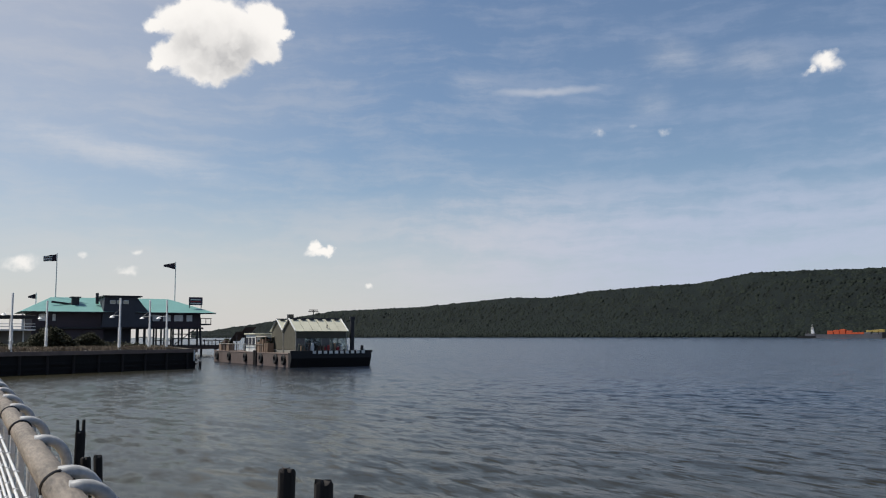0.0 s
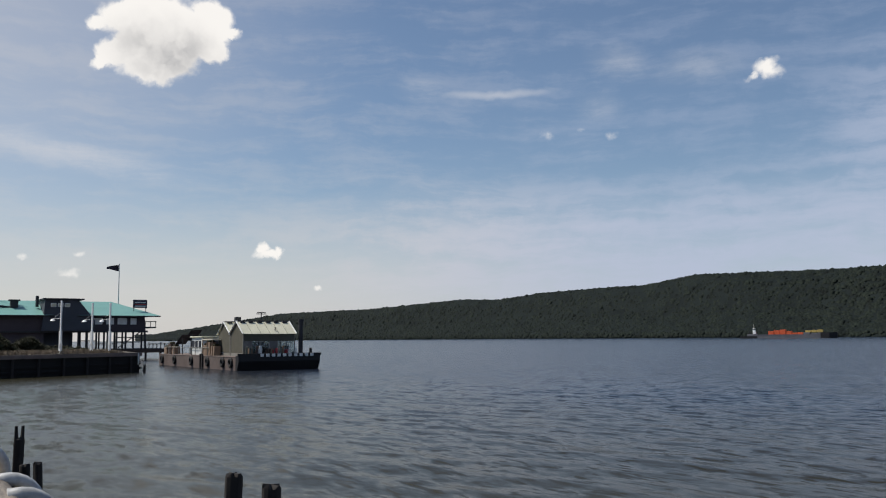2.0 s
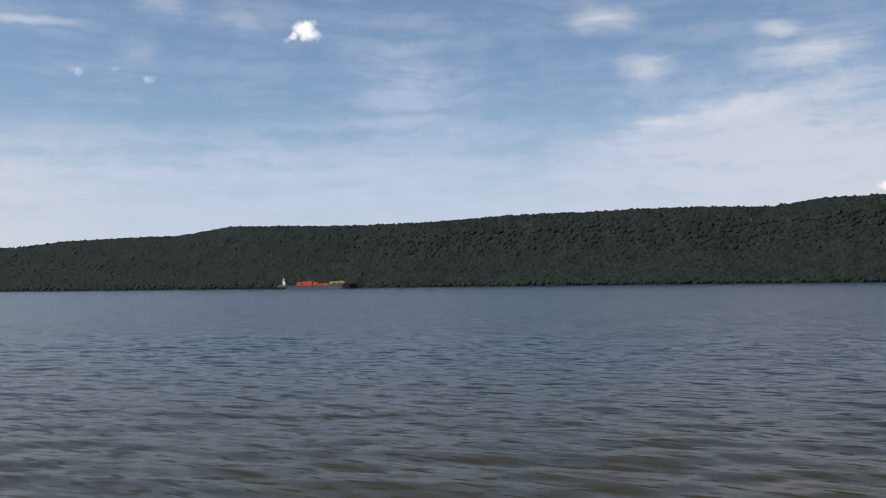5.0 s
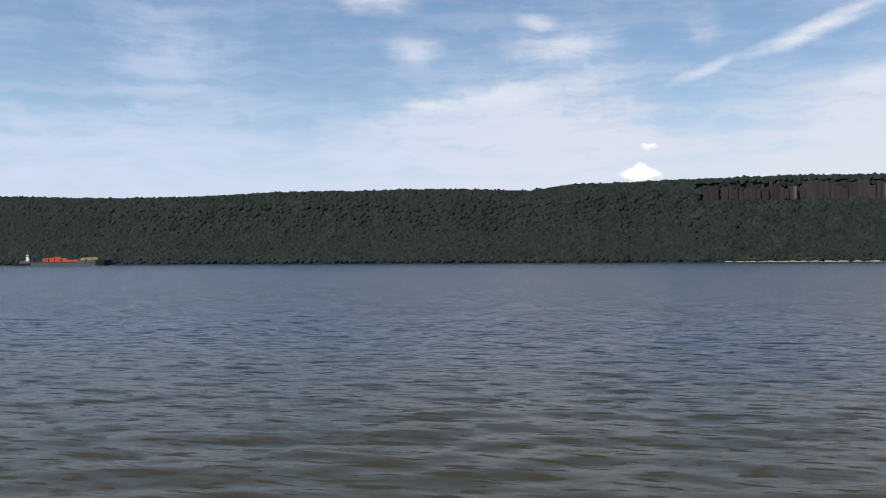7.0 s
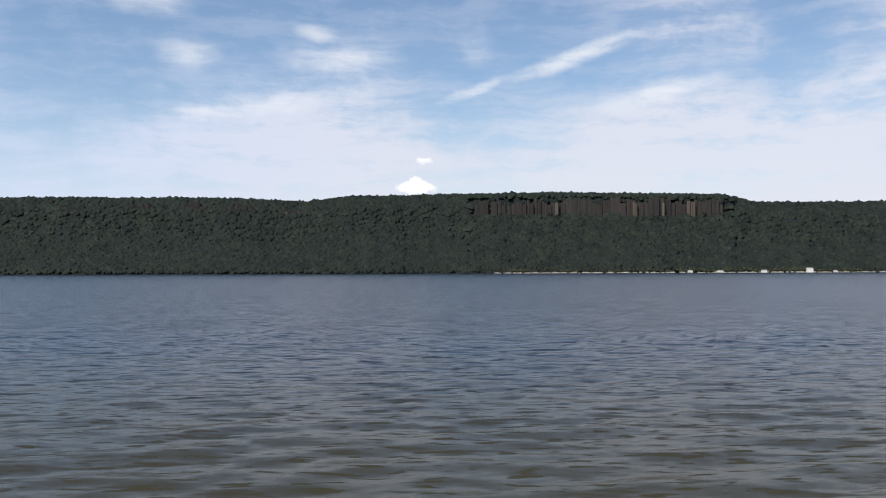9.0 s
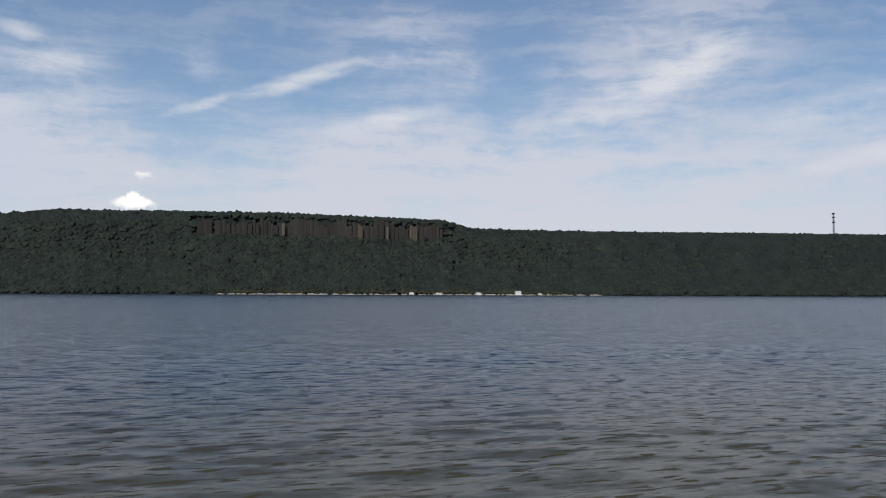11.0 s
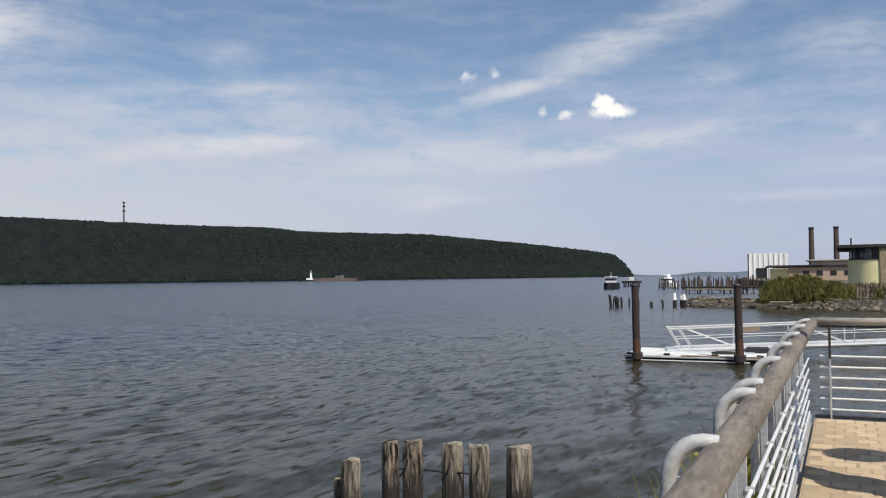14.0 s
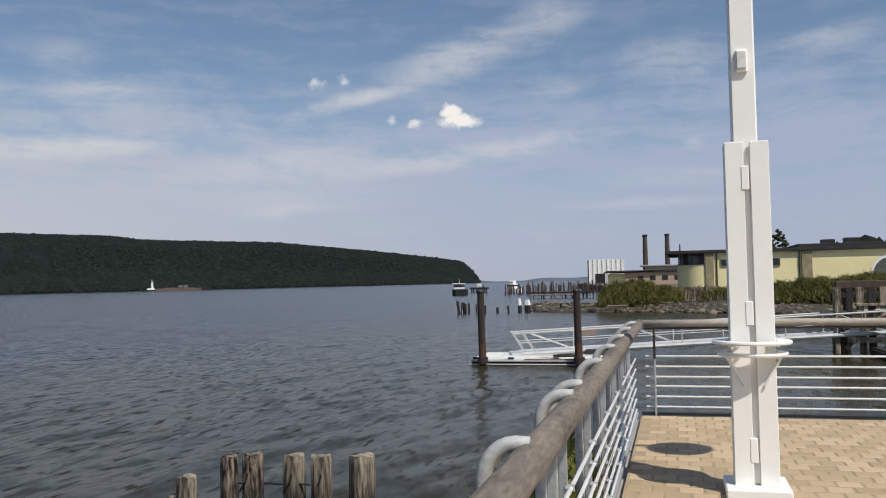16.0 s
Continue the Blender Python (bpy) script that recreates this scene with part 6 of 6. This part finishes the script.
def build_restaurant():
    r = thing("restaurant", (0, 175, 0), "two-storey dark restaurant on stilts with teal hipped roofs and flags", "restaurant")
    part("upper_wall", boxed((12.6, 0, 3.4), (43.0, 18, 6.4)), "siding", r, "dark purple-grey boarded wall")
    part("lower_wall", boxed((12.6, 0.4, 0.1), (25.0, 17, 3.4)), "siding", r)
    part("lower_wall", boxed((25.0, 3.5, 0.1), (30.5, 17, 3.4)), "mansard", r)
    part("floor_beam", boxed((12.4, -0.3, 3.15), (43.6, 0.05, 3.5), 0.03), "dark_metal", r)
    for k in range(12):
        z = 3.7 + k * 0.22
        part("board", boxed((12.6, -0.03, z), (43.0, 0.0, z + 0.16)), "siding", r)
    for x0, x1, a, b in ((10.6, 26.4, 16.4, 25.2), (30.5, 45.8, 30.6, 38.6)):
        part("roof", hip_roof(x0, x1, -1.2, 19.2, 6.35, a, b, 9.4), "teal", r, "teal standing-seam hipped roof")
        part("eave", boxed((x0, -1.25, 6.15), (x1, -1.05, 6.37), 0.02), "dark_metal", r)
    # dark mansard tower in the middle
    bm = bmesh.new()
    v = [bm.verts.new(p) for p in ((24.4, -1.0, 3.5), (33.6, -1.0, 3.5), (33.6, -1.0, 5.4), (30.6, -0.8, 9.3), (24.9, -0.8, 9.3), (24.4, 12, 3.5), (33.6, 12, 3.5), (33.6, 12, 5.4), (30.6, 12, 9.3), (24.9, 12, 9.3))]
    for f in ((0, 1, 2, 3, 4), (9, 8, 7, 6, 5), (4, 3, 8, 9), (3, 2, 7, 8), (2, 1, 6, 7), (1, 0, 5, 6), (0, 4, 9, 5)):
        bm.faces.new([v[k] for k in f])
    bmesh.ops.recalc_face_normals(bm, faces=bm.faces)
    tower = part("tower", bm, "mansard", r, "dark slate mansard tower")
    part("tower_cap", boxed((24.5, -1.3, 9.25), (31.6, 12.3, 9.5), 0.03), "dark_metal", tower)
    for x in (25.8, 27.0, 28.2):
        w = part("window", boxed((x, -1.06, 7.9), (x + 0.95, -0.8, 8.6), 0.02), "white_worn", r, "small pale window")
        part("pane", boxed((x + 0.1, -1.1, 8.0), (x + 0.85, -1.06, 8.5)), "roof_panel", w)
    for x0, x1 in ((33.4, 35.2), (35.7, 37.3), (37.8, 39.7), (40.2, 41.5), (13.6, 15.2), (15.9, 16.6)):
        w = part("window", boxed((x0, -0.12, 4.6), (x1, 0.02, 6.0), 0.02), "dark_metal", r, "wide pane in a dark frame")
        part("pane", boxed((x0 + 0.08, -0.16, 4.68), (x1 - 0.08, -0.12, 5.92)), "white_worn", w)
    for x in (31.0, 32.4, 34.2, 35.6, 36.4, 37.9, 39.6, 41.0, 42.6):
        part("stilt", boxed((x - 0.16, 0.3, -0.4), (x + 0.16, 0.62, 3.4), 0.02), "dark_metal", r)
        part("stilt", boxed((x - 0.16, 16.5, -0.4), (x + 0.16, 16.8, 3.4), 0.02), "dark_metal", r)
    for x0, x1, z in ((31, 34.2, 1.5), (37.9, 42.6, 1.2), (37.9, 42.6, 2.1), (34.2, 37.9, 0.9)):
        part("cross_beam", boxed((x0, 0.36, z), (x1, 0.5, z + 0.18), 0.01), "dark_metal", r)
    part("brace", rodded((38.2, 0.4, 0.2), (42.2, 0.4, 3.2), 0.10, sides=6), "dark_metal", r)
    part("balcony", boxed((43.0, 0.5, 4.0), (45.4, 8, 4.25), 0.03), "dark_metal", r)
    for x in (43.3, 44.3, 45.3):
        part("balcony_post", rodded((x, 0.6, 4.25), (x, 0.6, 5.3), 0.07, sides=6), "dark_metal", r)
    part("balcony_rail", boxed((43.0, 0.5, 5.2), (45.4, 0.7, 5.35)), "dark_metal", r)
    part("corner_post", rodded((43.4, 0.4, -0.5), (42.9, 0.4, 6.2), 0.22, sides=8), "dark_metal", r)
    part("corner_post", boxed((10.9, 0, 0.1), (11.15, 0.3, 6.4)), "white_worn", r)
    c = part("roof_vent", boxed((19.6, 3.5, 7.3), (20.9, 5, 9.1), 0.04), "dark_metal", r)
    part("vent_hood", boxed((19.3, 3.3, 9.1), (21.2, 5.2, 9.35), 0.03), "dark_metal", c)
    part("duct", rodded((16.0, 3.2, 8.3), (19.6, 4.0, 7.9), 0.2, sides=8), "dark_metal", r)
    part("chimney", boxed((23.8, 3, 8.0), (24.3, 3.6, 10.1), 0.03), "dark_metal", r)
    sign = part("roof_sign", boxed((41.2, 2.0, 8.0), (43.9, 2.2, 9.6), 0.02), "flag_dark", r, "dark sign board on the roof")
    for x in (41.4, 43.7):
        part("sign_leg", rodded((x, 2.3, 6.6), (x, 2.2, 9.4), 0.08, sides=6), "dark_metal", sign)
    for k, (z, m) in enumerate(((9.0, "white_worn"), (8.6, "flag_red"), (8.25, "white_worn"))):
        part("sign_bar", boxed((41.5, 1.97, z), (43.6, 2.0, z + 0.16)), m, sign)
    for x, zt, mat, lab in ((17.2, 18.0, "flag_dark", "striped flag flying from the pole"), (39.9, 17.2, "flag_dark", "dark flag flying from the pole"), (13.8, 10.2, "flag_dark", "small flag")):
        pole = thing("flagpole", (x, 184, 6.5), "white flagpole with a flag on the restaurant roof", "flagpole", "flagpoles on the restaurant")
        part("pole", rodded((0, 0, 0), (0, 0, zt - 6.5), 0.13, 0.08, 8), "white_worn", pole)
        bm = bmesh.new()
        w, h = (2.3, 1.35) if zt > 12 else (1.3, 1.0)
        top = []
        for i in range(10):
            s = i / 9
            off = 0.22 * math.sin(s * 7.5)
            drop = 0.5 * s
            top.append((bm.verts.new((-0.1 - w * s, off, zt - 6.7 - drop)), bm.verts.new((-0.1 - w * s, off, zt - 6.7 - drop - h * (1 - (0.25 if zt > 17.5 else 0.7) * s)))))
        for (a, b), (c2, d2) in zip(top[:-1], top[1:]):
            bm.faces.new((a, b, d2, c2))
        bmesh.ops.solidify(bm, geom=list(bm.faces), thickness=0.02)
        fl = part("flag", bm, mat, pole, lab)
        if zt > 17.5:
            for k in range(3):
                part("stripe", boxed((-0.1 - w, -0.26, zt - 7.3 - 0.35 * k), (-0.9, -0.24, zt - 7.15 - 0.35 * k)), "white_worn", fl)
    deck = thing("restaurant_pier", (31, 175, WATER - 1), "dark timber pier under the restaurant", "pier")
    part("deck", boxed((-21, -2.5, 2.75), (18, 20, 3.05), 0.03), "pile_dark", deck)
    part("edge_beam", boxed((-21, -2.7, 2.35), (18.1, -2.5, 3.0), 0.02), "pile_brown", deck)
    for k in range(14):
        part("pile", rodded((-19 + k * 2.8, -2.2, 0), (-19 + k * 2.8, -2.2, 2.75), 0.22, sides=8), "pile_dark", deck)
    for k in range(8):
        part("rail_post", rodded((12.4 + k * 0.75, -2.2, 3.05), (12.4 + k * 0.75, -2.2, 4.3 - 0.15 * (k % 3)), 0.09, sides=6), "pile_dark", deck)
    part("rail", boxed((12, -2.3, 3.9), (18, -2.1, 4.05)), "pile_dark", deck)


build_restaurant()


def build_landing():
    s = thing("landing_shelter", (6.0, 150, 0.16), "white open framework of a landing shelter", "shelter")
    for k in range(6):
        part("post", boxed((-6 + k * 1.9, 0, 0), (-5.8 + k * 1.9, 0.2, 4.4), 0.02), "white_worn", s)
    part("roof", boxed((-8, -1, 4.4), (5.2, 5, 4.9), 0.05), "roofing", s)
    part("deck", boxed((-8, -1, 2.5), (5.2, 4, 2.75), 0.03), "white_worn", s)
    for z in (3.1, 3.5):
        part("rail", boxed((-8, -1, z), (5.2, -0.9, z + 0.1)), "white", s)
    part("wall", boxed((-8, 3.6, 0), (5, 3.9, 2.5)), "frame_paint", s)


build_landing()


# ---- greenhouse barge ----
def greenhouse(barge, x0, x1, y0, y1, z0, eave, ridge, bays):
    ym = (y0 + y1) / 2
    gh = part("greenhouse_frame", boxed((x0, y0, z0), (x1, y1, z0 + 0.35), 0.02), "frame_paint", barge, "glass greenhouse with a pale panelled roof")
    for x in np.linspace(x0, x1, bays + 1):
        for y in (y0, y1):
            part("stud", boxed((x - 0.05, y - 0.05, z0), (x + 0.05, y + 0.05, eave), 0.01), "frame_paint", gh)
        for ya in (y0, y1):
            part("rafter", rodded((x, ya, eave), (x, ym, ridge), 0.05, sides=5), "frame_paint", gh)
    for y in (y0, y1):
        part("eave_bar", boxed((x0, y - 0.06, eave - 0.06), (x1, y + 0.06, eave + 0.06)), "frame_paint", gh)
        step = (x1 - x0) / bays
        for k in range(bays):
            part("pane", boxed((x0 + k * step + 0.06, y - 0.015, z0 + 0.4), (x0 + (k + 1) * step - 0.06, y + 0.015, eave - 0.08)), "glass" if k % 3 else "frosted", gh)
    out = ym - y0
    for s in (-1, 1):
        n = Vector((0, s * (ridge - eave), out)).normalized()
        step = (x1 - x0 + 0.3) / bays
        for k in range(bays):
            bm = bmesh.new()
            xa, xb = x0 - 0.15 + k * step + 0.03, x0 - 0.15 + (k + 1) * step - 0.03
            ye, ze = ym + s * (out + 0.25), eave - 0.25 * (ridge - eave) / out
            q = [Vector((xa, ye, ze)), Vector((xb, ye, ze)), Vector((xb, ym, ridge)), Vector((xa, ym, ridge))]
            lo, hi = [bm.verts.new(p + n * 0.06) for p in q], [bm.verts.new(p + n * 0.11) for p in q]
            bm.faces.new(lo[::-1])
            bm.faces.new(hi)
            for j in range(4):
                bm.faces.new((lo[j], lo[(j + 1) % 4], hi[(j + 1) % 4], hi[j]))
            bmesh.ops.recalc_face_normals(bm, faces=bm.faces)
            part("roof_panel", bm, "roof_panel", gh)
    part("ridge_bar", boxed((x0 - 0.2, ym - 0.08, ridge + 0.05), (x1 + 0.2, ym + 0.08, ridge + 0.2)), "dark_metal", gh)
    part("head_panel", boxed((x0 + 0.05, y0 - 0.09, eave - 0.95), (x1 - 0.05, y0 - 0.06, eave - 0.1), 0.01), "gable", gh, "grey boarded band under the eaves")
    for xa in (x0 - 0.16, x1 + 0.16):
        for ya in (y0 - 0.25, y1 + 0.25):
            part("verge", rodded((xa, ya, eave - 0.05), (xa, ym, ridge + 0.12), 0.09, sides=6), "white_worn", gh, "pale verge board")
    part("roof_split", boxed((x0 + 0.62 * (x1 - x0), y0 + 0.2, eave + 0.35), (x0 + 0.62 * (x1 - x0) + 0.09, y0 + 0.34, eave + 0.75), 0.01), "dark_metal", gh)
    for k in range(6):
        xa = x0 + (k + 0.2) * (x1 - x0) / 6
        part("ridge_vent", boxed((xa, ym - 0.45, ridge - 0.1), (xa + 0.6, ym - 0.12, ridge + 0.12), 0.02), "dark_metal", gh)
    for x in (x0, x1):
        bm = bmesh.new()
        vs = [bm.verts.new((x + d, y, z)) for d in (-0.02, 0.02) for y, z in ((y0, eave), (y1, eave), (ym, ridge))]
        for f in ((0, 1, 2), (5, 4, 3), (0, 3, 4, 1), (1, 4, 5, 2), (2, 5, 3, 0)):
            bm.faces.new([vs[k] for k in f])
        bmesh.ops.recalc_face_normals(bm, faces=bm.faces)
        part("gable", bm, "gable" , gh, "olive boarded gable")
        part("end_wall", boxed((x - 0.02, y0 + 0.1, z0 + 0.4), (x + 0.02, y1 - 0.1, eave)), "glass" if x != x0 else "gable", gh)
    return gh


def build_barge():
    b = thing("greenhouse_barge", (40.5, 101, WATER), "flat working barge carrying two greenhouses, planters and solar panels", "barge")
    part("hull", prism([(-5.1, 0.0), (5.1, 0.0), (5.1, 34), (-5.1, 34)], -0.3, 1.55), "hull_side", b, "rust-streaked grey-pink hull side")
    part("transom", prism_yz([(-0.4, 0.0), (-0.95, 1.1), (-0.9, 1.75), (0.1, 1.75), (0.1, -0.3)], -5.12, 5.4), "hull", b, "black raked hull end")
    part("deck", boxed((-5.15, 0.1, 1.55), (5.15, 34, 1.68), 0.02), "cap", b)
    part("bulwark", boxed((-5.2, -0.9, 1.7), (5.6, -0.7, 2.02), 0.03), "hull", b)
    for k in range(10):
        part("bitt", boxed((-2.4 + k * 0.72, -0.98, 1.62), (-1.98 + k * 0.72, -0.9, 1.98)), "white_worn", b, "pale block on the hull end")
    part("mooring_post", rodded((4.4, -0.3, 1.7), (4.4, -0.3, 2.6), 0.22, 0.18, 8), "hull", b)
    for y in (1.6, 4.6, 10.5, 17.5, 25.5, 32.0):
        part("fender", tube([(-5.22, y + 0.45 * math.cos(k * math.tau / 14), 0.9 + 0.45 * math.sin(k * math.tau / 14)) for k in range(15)], 0.19, 7), "tyre", b, "black tyre fender")
    for y in (12.5, 13.3):
        part("rub_post", boxed((-5.32, y, -0.2), (-5.1, y + 0.3, 1.9), 0.02), "pile_dark", b)
    for y0, y1 in ((0.9, 5.3), (5.6, 10.0)):
        greenhouse(b, -3.9, 2.75, y0, y1, 1.68, 4.45, 5.85, 6)
    for k in range(8):
        part("grow_rack", boxed((-3.4 + k * 0.75, 1.4, 1.9), (-2.95 + k * 0.75, 9.4, 2.6 + 0.3 * (k % 3)), 0.05), "inside", b)
    for k in range(4):
        part("barrel", rodded((-3.2 + k * 1.3, 0.35, 1.68), (-3.2 + k * 1.3, 0.35, 2.6), 0.3, sides=12), "white_worn" if k % 2 else "wood_box", b)
    rng = random.Random(17)
    for k in range(16):
        x, w, hh = -3.8 + k * 0.42, rng.uniform(0.12, 0.24), rng.uniform(0.4, 1.3)
        pot = part("pot", rodded((x, rng.uniform(-0.35, 0.2), 1.68), (x, -0.1, 1.68 + hh), w, w * 0.8, 8), rng.choice(["wood_box", "hull", "inside", "flag_red", "white_worn", "pile_brown"]), b, "pots and tools along the greenhouse front")
    part("stove_pipe", rodded((3.7, 1.2, 1.7), (3.7, 1.2, 5.9), 0.28, sides=10), "dark_metal", b)
    part("stove_cap", rodded((3.7, 1.2, 5.8), (3.7, 1.2, 6.2), 0.36, sides=10), "dark_metal", b)
    part("roof_box", boxed((-2.6, 7.3, 5.9), (-1.9, 8.0, 6.6), 0.04), "dark_metal", b)
    part("turbine_pole", rodded((2.6, 12, 1.68), (2.6, 12, 7.3), 0.07, sides=6), "dark_metal", b)
    for a in (0, 1):
        part("turbine_blade", boxed((1.9 + a * 0.1, 11.95, 7.1 + a * 0.2), (3.3 - a * 0.1, 12.05, 7.2 + a * 0.2)), "dark_metal", b)
    # planters, cabin and panels behind the greenhouses
    for y, h, m in ((8.6, 1.2, "wood_box"), (10.4, 1.7, "wood_box"), (12.0, 1.3, "wood_box"), (26.5, 1.1, "wood_box"), (28.5, 1.5, "pile_brown"), (30.6, 1.0, "wood_box")):
        p = part("planter", boxed((-4.95, y, 1.68), (-4.1, y + 1.4, 1.68 + h), 0.04), m, b, "wooden planter box")
        part("plants", boxed((-4.85, y + 0.15, 1.68 + h), (-4.2, y + 1.25, 1.98 + h), 0.12), "shrub", p)
    for y in (9.2, 11.2, 13.2):
        part("awning_post", rodded((-5.0, y, 1.68), (-5.0, y, 3.7), 0.07, sides=6), "wood_box", b)
    part("awning", boxed((-5.1, 8.9, 3.66), (-4.0, 13.4, 3.78), 0.02), "roof_panel", b)
    cabin = part("cabin", boxed((-4.8, 14.0, 1.68), (-0.5, 18.6, 4.0), 0.05), "white_worn", b, "pale deck cabin with windows")
    part("cabin_roof", boxed((-5.0, 13.7, 4.0), (-0.2, 18.9, 4.2), 0.03), "roof_panel", cabin)
    for y in (14.5, 16.0, 17.4):
        part("window", boxed((-4.85, y, 2.6), (-4.79, y + 1.0, 3.6)), "solar", cabin)
    part("window", boxed((-4.2, 13.95, 2.6), (-1.2, 14.01, 3.6)), "solar", cabin)
    for y, z in ((19.0, 4.55), (23.4, 3.95)):
        bm = bmesh.new()
        v = [bm.verts.new(p) for p in ((-4.8, y + 3.6, z - 0.9), (-3.2, y + 3.6, z - 0.85), (-3.2, y, z + 0.55), (-4.8, y, z + 0.5))]
        f = bm.faces.new(v)
        bmesh.ops.solidify(bm, geom=[f], thickness=0.14)
        sp = part("solar_panel", bm, "solar", b, "tilted dark solar panel")
        for px in (-4.6, -3.4):
            part("panel_leg", rodded((px, y + 0.3, 1.68), (px, y + 0.3, z), 0.07, sides=6), "dark_metal", sp)
    for y in (11, 13.6, 16.2, 18.8, 21.4, 24.0, 26.6, 29.2):
        part("rail_post", rodded((-5.05, y, 1.68), (-5.05, y, 2.7), 0.04, sides=5), "frame_paint", b)
    part("deck_rail", rodded((-5.05, 10.5, 2.7), (-5.05, 31, 2.7), 0.04, sides=5), "frame_paint", b)


def prism_yz(outline, x0, x1):
    bm = bmesh.new()
    a = [bm.verts.new((x0, y, z)) for y, z in outline]
    c = [bm.verts.new((x1, y, z)) for y, z in outline]
    n = len(outline)
    bm.faces.new(a)
    bm.faces.new(c[::-1])
    for k in range(n):
        bm.faces.new((a[k], c[k], c[(k + 1) % n], a[(k + 1) % n]))
    bmesh.ops.recalc_face_normals(bm, faces=bm.faces)
    return bm


build_barge()


# ---- weeds at the deck edge ----
def build_weeds():
    rng = np.random.default_rng(61)
    tagged(part("ledge", boxed((0.1, -10.4, -1.2), (0.75, -1.0, -0.55), 0.03), "concrete"), "low concrete ledge outside the railing", "ledge", kind="structure")
    n = 900
    y = rng.choice([-2.6, -4.4, -5.2, -5.9, -6.4], n) + rng.normal(0, 0.2, n)
    sp = np.stack([rng.uniform(0.2, 0.5, n), y, np.full(n, -0.56)], -1)
    blades("edge_weeds", sp, 1.0, 0.22, "weed", "yellow-green weeds growing outside the railing", 62, 0.014)
    leaf = np.stack([rng.uniform(0.15, 0.5, n), y, rng.uniform(-0.3, 0.42, n)], -1)
    blades("weed_leaves", leaf, 0.12, 1.4, "weed", "small leaves of the weeds outside the railing", 63, 0.022)


build_weeds()


# ---- pavers, laid last ----
def build_pavers():
    me = paver_mesh()
    rng = random.Random(2)
    floor = bpy.data.objects["sand_bed"]
    verts, faces = [], []
    nx, count = 34, 0
    for j in range(116):
        y = -10.47 + j * PAVER
        for i in range(nx):
            x = -0.03 - (i + 1) * PAVER - (PAVER / 2 if j % 2 else 0)
            z = rng.uniform(-0.003, 0.003)
            near = -3.2 < x < 0 and -9.6 < y < -5.9
            if near and count < 300:
                p = new("paver", me)
                p.parent = floor
                p.location = (x, y, z)
                count += 1
                continue
            a, b, s = 0.0022, PAVER - 0.0022, PILLOW
            k = len(verts)
            verts += [(x + a, y + a, z - 0.03), (x + b, y + a, z - 0.03), (x + b, y + b, z - 0.03), (x + a, y + b, z - 0.03),
                      (x + a, y + a, z - s), (x + b, y + a, z - s), (x + b, y + b, z - s), (x + a, y + b, z - s),
                      (x + a + s, y + a + s, z), (x + b - s, y + a + s, z), (x + b - s, y + b - s, z), (x + a + s, y + b - s, z)]
            for c in (0, 4):
                for e in range(4):
                    faces.append((k + c + e, k + c + (e + 1) % 4, k + c + 4 + (e + 1) % 4, k + c + 4 + e))
            faces.append((k + 8, k + 9, k + 10, k + 11))
    ob = mesh_from("pavers", verts, faces, "paver_joined")
    ob.parent = floor
    tagged(ob, "tan concrete pavers in staggered rows", kind="stuff")


build_pavers()
